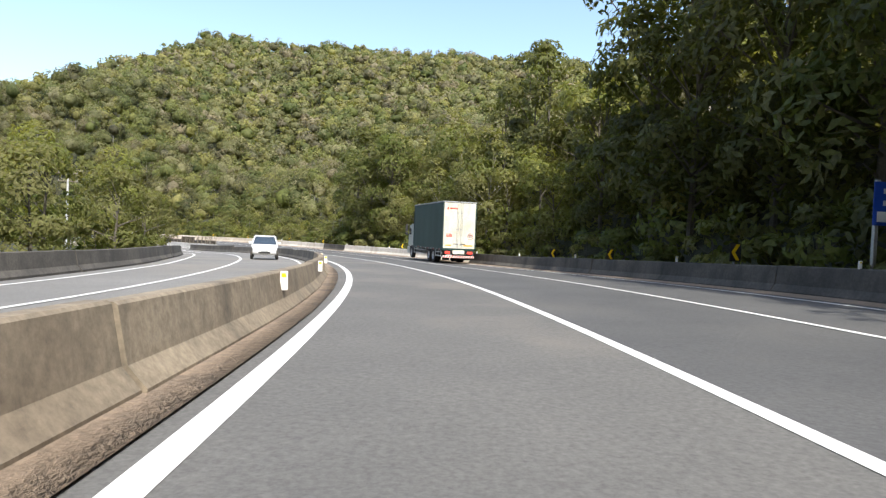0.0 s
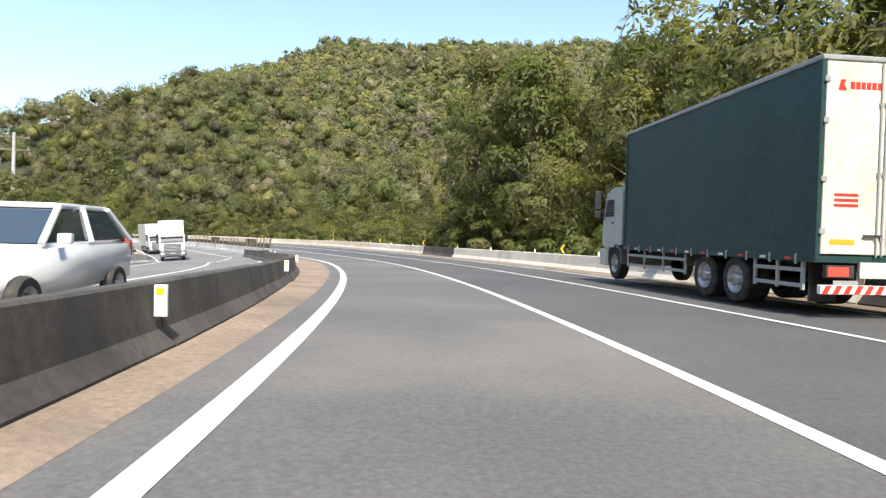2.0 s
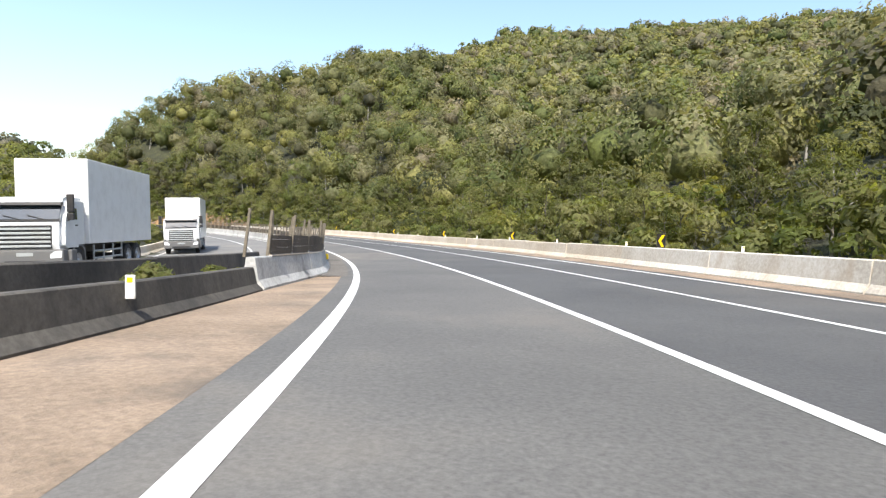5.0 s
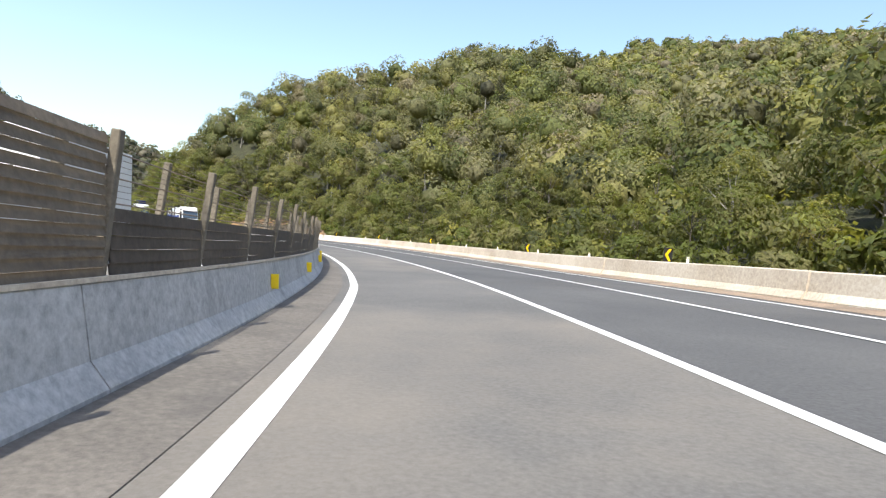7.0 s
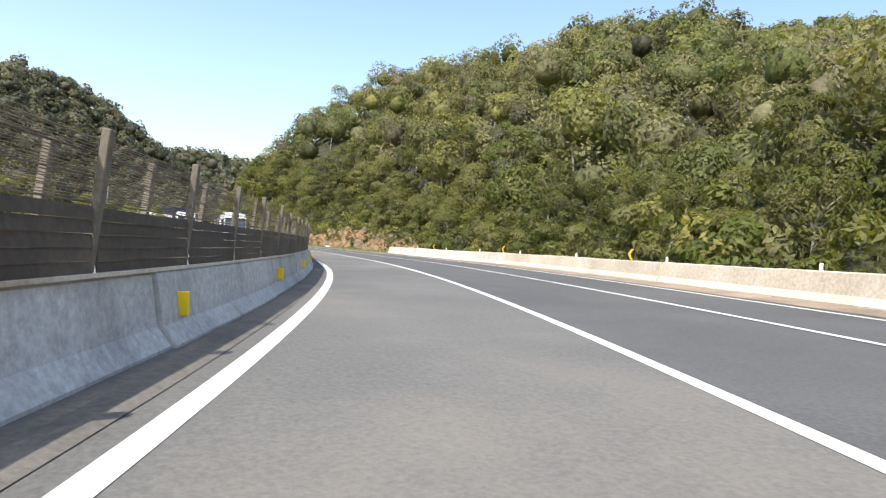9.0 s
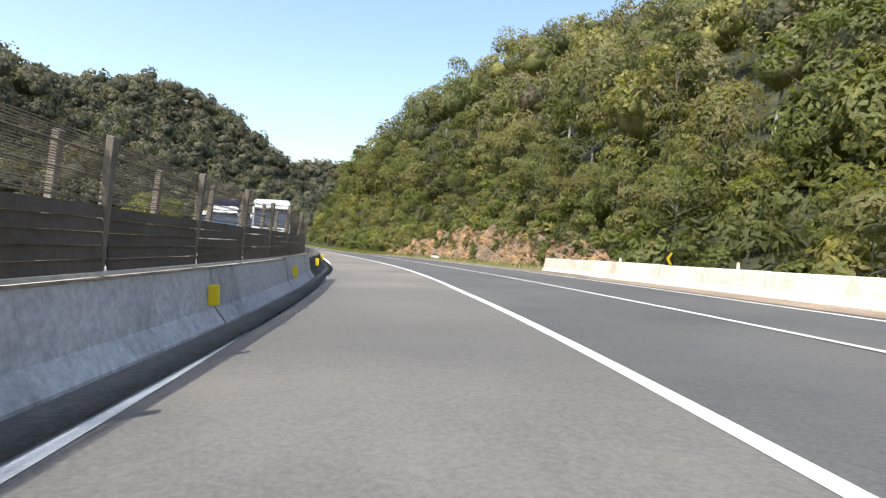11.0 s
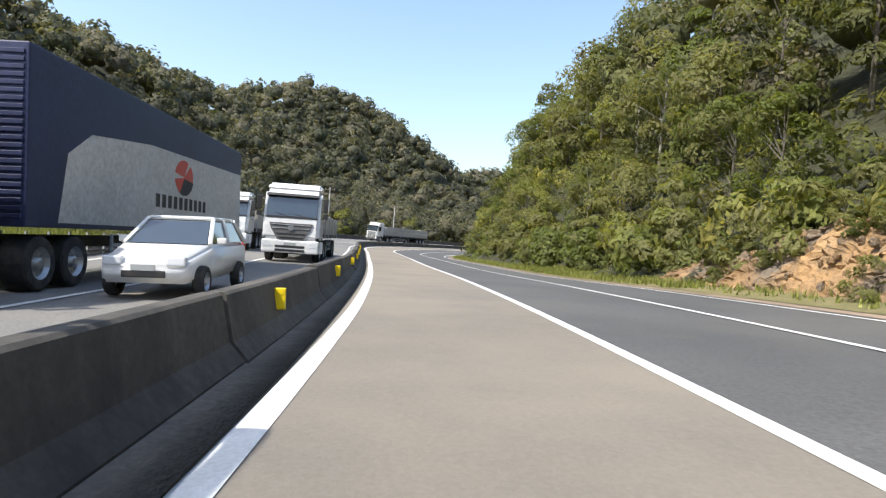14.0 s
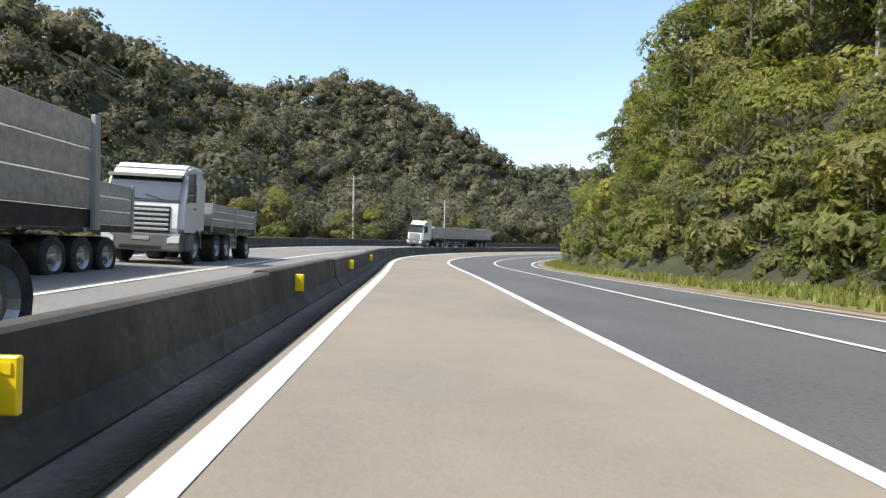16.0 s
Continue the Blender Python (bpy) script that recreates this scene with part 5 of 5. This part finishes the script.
# the slope on the outer side: two staggered rows, taller where the road enters the shade
s = -24.0
while s < 372:
    rock = 214 < s < 256
    lo = 13.6 if s > 256 or s < 212 else 15.2
    if s < 34:
        plant_at(KINDS, 5 + rng.randrange(2), s, lo + 0.6 + rng.uniform(0, 1.6), rng.uniform(0.85, 1.08), rng, "trees along the road")
        plant_at(KINDS, rng.randrange(5), s + 2.4, lo + 5 + rng.uniform(0, 2.0), rng.uniform(0.8, 1.1), rng, "trees along the road")
    else:
        size = 1.15 if s < 78 else (0.55 if s < 205 else (0.85 if s < 280 else 0.92))
        plant_at(KINDS, rng.randrange(5), s, lo + rng.uniform(0, 1.6) + (0.6 if rock else 0), size * rng.uniform(0.6, 0.95) * (0.8 if rock else 0.9), rng, "trees along the road")
        plant_at(KINDS, rng.randrange(5), s + 2, lo + 4.4 + rng.uniform(0, 2.0), size * rng.uniform(0.8, 1.15), rng, "trees along the road")
    s += 4.2
for s, o, k, sc in ((318, 31, 7, 0.95), (331, 36, 7, 0.9), (306, 38, 7, 1.0), (292, 42, 7, 1.0), (262, 52, 7, 1.0)):
    plant_at(KINDS, k, s, o, sc, rng, "trees along the road", 1.25)
for s, o, k, sc in ((77, 14.4, 6, 0.95), (83, 14.0, 5, 0.95), (89, 14.6, 6, 0.85)):
    plant_at(KINDS, k, s, o, sc, rng, "trees along the road")
s = -15.0
while s < 330:
    if not 214 < s < 250:
        plant_at(SHRUBS, rng.randrange(3), s, (12.0 if s < 212 else 12.9) + rng.uniform(-0.2, 1.0), rng.uniform(0.7, 1.25), rng, "shrubs by the road")
    elif rng.random() < 0.8:
        plant_at(SHRUBS, rng.randrange(3), s, 14.2 + rng.uniform(-1.4, 1.2), rng.uniform(0.35, 0.8), rng, "shrubs by the road")
    s += rng.uniform(2.2, 3.6)
for s in np.arange(214, 258, 1.3):
    plant_at(SHRUBS, rng.randrange(3), s, 15.0 + rng.uniform(-0.7, 1.8), rng.uniform(0.6, 1.05), rng, "shrubs by the road")
for s in np.arange(216, 258, 0.75):
    u = rng.random() ** 0.7
    p = at(s, OUTER(s) + 1.3 + 1.9 * u, 3.0 * math.sin(math.pi * (s - 213) / 50) ** 0.5 * u**0.85 - 0.15)
    plant(SHRUBS, rng.randrange(3), p.x, p.y, p.z, rng.uniform(0.16, 0.42), rng.uniform(0, 6.28), "shrubs by the road")
for s in np.arange(258, 345, 1.5):
    plant_at(SHRUBS, rng.randrange(3), s, 12.9 + rng.uniform(-0.3, 0.9), rng.uniform(0.6, 1.15), rng, "shrubs by the road")
# a slender airy tree beyond the opposite carriageway, and umbrella crowns along the crest
for x, y, k, sc, tall in ((-56, 85, 7, 0.72, 1.05), (-61, 89, 7, 0.55, 1.0), (-229, 632, 4, 1.3, 1.0), (-165, 636, 4, 1.0, 1.0), (-95, 640, 4, 1.1, 1.0), (-255, 622, 2, 1.0, 1.0), (-30, 650, 4, 1.1, 1.0), (-172, 258, 4, 1.0, 0.95), (-196, 232, 2, 0.9, 1.0), (-150, 262, 4, 0.9, 1.0)):
    plant(KINDS, k, x, y, float(ground_height(np.array([x * 1.0]), np.array([y * 1.0]))[0]) - 0.3, sc, rng.uniform(0, 6.28), "trees on the valley side" if y < 100 else "tall trees above the canopy", tall)
# the valley side
for s, o, k, sc in ((14, -13, 3, 0.7), (20, -14.5, 1, 0.75), (25, -12.6, 3, 0.62), (30, -14, 1, 0.7), (35.5, -12.5, 3, 0.66), (41, -14, 1, 0.75), (46, -12.8, 3, 0.62), (52, -13.6, 1, 0.6), (58, -13, 3, 0.5),
                    (66, -15, 3, 0.5), (75, -14, 1, 0.5), (88, -17, 2, 0.78), (96, -20, 1, 0.6), (104, -18, 3, 0.6), (113, -22, 1, 0.8), (124, -25, 0, 0.8), (134, -22, 1, 0.8), (146, -24, 0, 0.8), (158, -22, 1, 0.8), (170, -25, 2, 0.8),
                    (183, -22, 1, 0.7), (196, -24, 0, 0.75), (214, -26, 1, 0.7), (227, -24, 3, 0.7), (272, -17, 3, 0.6), (281, -15, 1, 0.55), (290, -17, 3, 0.7), (299, -14, 3, 0.5), (308, -17, 1, 0.6), (318, -15, 3, 0.55), (329, -17, 1, 0.7), (340, -15, 3, 0.6), (352, -18, 1, 0.7), (364, -16, 3, 0.6), (377, -18, 1, 0.7)):
    plant_at(KINDS, k, s, o, sc, rng, "trees on the valley side")
for k in range(46):
    s = rng.uniform(10, 330)
    plant_at(SHRUBS, rng.randrange(3), s, FAR(s) - rng.uniform(1.6, 5.5), rng.uniform(0.6, 1.1), rng, "shrubs by the road")
for s, o, sc in ((94, -3.9, 0.42), (96.5, -3.6, 0.36), (98.3, -3.5, 0.3)):
    p = at(s, o)
    plant(SHRUBS, 1, p.x, p.y, p.z, sc, s, "shrubs by the road")

# ---- rock cut ----
rng = np.random.RandomState(9)
cut = thing("rock_cut", "orange and brown weathered rock cut at the foot of the slope", "rock face", kind="structure")
nj = 26
ss = np.arange(214, 262, 0.16)
verts, faces = [], []
for i, s in enumerate(ss):
    rise = 3.0 * math.sin(math.pi * np.clip((s - 213) / 50, 0, 1)) ** 0.5 * (1 + 0.1 * math.sin(s * 0.9) + 0.05 * math.sin(s * 2.3))
    for j in range(nj):
        u = j / (nj - 1)
        verts.append(at(s, OUTER(s) + 1.4 + 1.9 * u + rng.uniform(-0.09, 0.09) + 0.16 * math.sin(s * 1.7 + 3 * u) * math.sin(s * 0.6 + 5 * u) + 0.3 * noise.noise((s * 0.9, u * 2.2, 3)) + 0.2 * noise.noise((s * 2.3, u * 6, 8)), rise * u**0.85 + rng.uniform(-0.07, 0.07) * (j > 0) - 0.1)[:])
for i in range(len(ss) - 1):
    for j in range(nj - 1):
        a = i * nj + j
        faces.append((a, a + nj, a + nj + 1, a + 1))
me = bpy.data.meshes.new("rock_bank")
me.from_pydata(verts, [], faces)
link("rock_bank", me, ROCK, cut)
stones = []
for k in range(7):
    bm = bmesh.new()
    bmesh.ops.create_icosphere(bm, subdivisions=1, radius=0.5)
    for v in bm.verts:
        v.co *= 1 + rng.uniform(-0.3, 0.3)
        v.co.x *= 1.2
    m = bpy.data.meshes.new("stone")
    bm.to_mesh(m)
    bm.free()
    m.materials.append(ROCK)
    stones.append(m)
for k in range(210):
    s = rng.uniform(215, 261)
    u = rng.uniform(0, 1) ** 1.2
    rise = 3.0 * math.sin(math.pi * np.clip((s - 213) / 50, 0, 1)) ** 0.5
    ob = new("stone", stones[k % 7])
    ob.parent = cut
    size = rng.uniform(0.12, 0.42) * (1 if u > 0.1 else 0.5)
    ob.matrix_world = Matrix.Translation(at(s, OUTER(s) + 1.4 + 1.85 * u, rise * u**0.85)) @ Euler(rng.uniform(0, 6, 3)).to_matrix().to_4x4() @ Matrix.Diagonal((size, size * rng.uniform(0.6, 1.1), size * rng.uniform(0.5, 1), 1))
for s, o, size in ((240.5, 11.0, 0.9), (233, 11.1, 0.4), (246, 10.9, 0.3), (227, 11.2, 0.35)):
    t = new("boulder", stones[int(s) % 7].copy())
    t.data.materials.clear()
    t.data.materials.append(BARRIER_PALE)
    tagged(t, "pale fallen boulder on the verge", "rock", "loose stones on the verge")
    t.matrix_world = Matrix.Translation(at(s, o, 0.12 * size)) @ Matrix.Diagonal((size, size, size * 0.7, 1))

# ---- verge and grass ----
tagged(ribbon("verge", 212, END, lambda s: [(OUTER(s) - 0.25, 0.05), (OUTER(s) + 0.8, 0.12), (OUTER(s) + 2.2, 0.3), (OUTER(s) + 4.2, 0.9)], GRASS_SOIL, closed=False, step=1.5, smooth=True), "grassy earth verge beside the road", "verge", kind="structure")


def grass(name, label, spots, seed, height=0.22):
    rng = np.random.RandomState(seed)
    v, f, t = [], [], []
    for p in spots:
        for b in range(3):
            a, hh = rng.uniform(0, 6.28), height * rng.uniform(0.5, 1.4)
            w = 0.03 * rng.uniform(0.7, 1.5)
            q = Vector(p) + Vector((rng.uniform(-0.15, 0.15), rng.uniform(-0.15, 0.15), 0))
            n = len(v)
            v += [(q.x - w * math.cos(a), q.y - w * math.sin(a), q.z), (q.x + w * math.cos(a), q.y + w * math.sin(a), q.z), (q.x + rng.uniform(-0.12, 0.12), q.y + rng.uniform(-0.12, 0.12), q.z + hh)]
            f.append((n, n + 1, n + 2))
            t += [rng.uniform(0.1, 0.8)] * 3
    me = bpy.data.meshes.new(name)
    me.from_pydata(v, [], f)
    me.attributes.new("tint", "FLOAT", "POINT").data.foreach_set("value", np.array(t, np.float32))
    return tagged(link(name, me, GRASS), label, "grass", kind="stuff")


spots = []
for k in range(15000):
    s = rng.uniform(213, 345)
    u = rng.beta(1.3, 1.1)
    if s < 256 and rng.uniform() < 0.75:
        continue
    q = u * 3.8
    spots.append(at(s, OUTER(s) + 0.1 + q, np.interp(0.1 + q, [-0.25, 0.8, 2.2, 4.2], [0.05, 0.12, 0.3, 0.9])))
grass("verge_grass", "sunlit yellow-green grass on the verge", spots, 4)
spots = []
for k in range(5200):
    s, e = rng.uniform(225, 275), rng.uniform(1.2, 8.0)
    p = at(s, FAR(s) - e)
    p.z = float(ground_height(np.array([p.x]), np.array([p.y]))[0])
    spots.append(p)
grass("valley_grass", "bright grass beyond the opposite carriageway", spots, 5, 0.45)

# ---- signs and poles ----
SIGN_BLUE = paint("sign_blue", (0.01, 0.06, 0.36), 0.4, dirt=0.1)
t = thing("road_sign", "blue service sign with white lettering on a grey post", "road sign")
part("post", boxed(-0.05, 0.05, -0.05, 0.05, -0.5, 2.9, bevel=0.008, seg=1), STEEL, t)
board = part("board", boxed(-0.15, 1.75, -0.09, -0.06, 1.75, 2.85, bevel=0.01, seg=1), SIGN_BLUE, t, "blue sign board")
for i, (a, b, z) in enumerate(((0.1, 1.2, 2.55), (0.1, 1.4, 2.25), (0.45, 1.5, 1.92))):
    part("lettering", boxed(a, b, -0.098, -0.091, z, z + 0.13), WHITE, board)
part("pictogram", boxed(-0.05, 0.3, -0.098, -0.091, 1.84, 2.1), WHITE, board)
t.matrix_world = stand(14.4, 12.0, 0.1, level=True)

t = thing("sign_board", "blank pale board leaning on an A-shaped frame", "sign")
part("panel", boxed(-0.7, 0.7, -0.03, 0.03, 0.5, 1.9, bevel=0.01, seg=1), BARRIER_PALE, t)
for sx in (-1, 1):
    bm = bmesh.new()
    tube(bm, (sx * 0.6, 0.03, 1.8), (sx * 0.6, 0.75, -0.3), 0.035, n=6)
    part("prop", bm, STEEL, t)
    bm = bmesh.new()
    tube(bm, (sx * 0.6, 0, 0.5), (sx * 0.6, 0, -0.3), 0.035, n=6)
    part("leg", bm, STEEL, t)
p = at(250, -14.0)
t.matrix_world = Matrix.Translation((p.x, p.y, float(ground_height(np.array([p.x]), np.array([p.y]))[0]))) @ Matrix.Rotation(np.interp(250, ST, HEAD) + 0.35, 4, "Z")


def utility_pole(s, o, h):
    t = thing("utility_pole", "tall grey utility pole with crossarms", "pole", "utility poles in the valley")
    bm = bmesh.new()
    tube(bm, (0, 0, -1), (0, 0, h), 0.16, 0.1, n=10)
    part("shaft", bm, BARRIER_GREY, t)
    for z in (h - 0.4, h - 1.3):
        part("crossarm", boxed(-1.0, 1.0, -0.06, 0.06, z, z + 0.12, bevel=0.01, seg=1), POST_WOOD, t)
        for x in (-0.9, 0, 0.9):
            bm = bmesh.new()
            tube(bm, (x, 0, z + 0.12), (x, 0, z + 0.3), 0.05, 0.03, n=8)
            part("insulator", bm, STEEL, t)
    p = at(s, o)
    t.matrix_world = Matrix.Translation((p.x, p.y, float(ground_height(np.array([p.x]), np.array([p.y]))[0]))) @ Matrix.Rotation(np.interp(s, ST, HEAD), 4, "Z")


utility_pole(86, -22, 9)
utility_pole(345, -17, 9)
utility_pole(372, -19, 8)
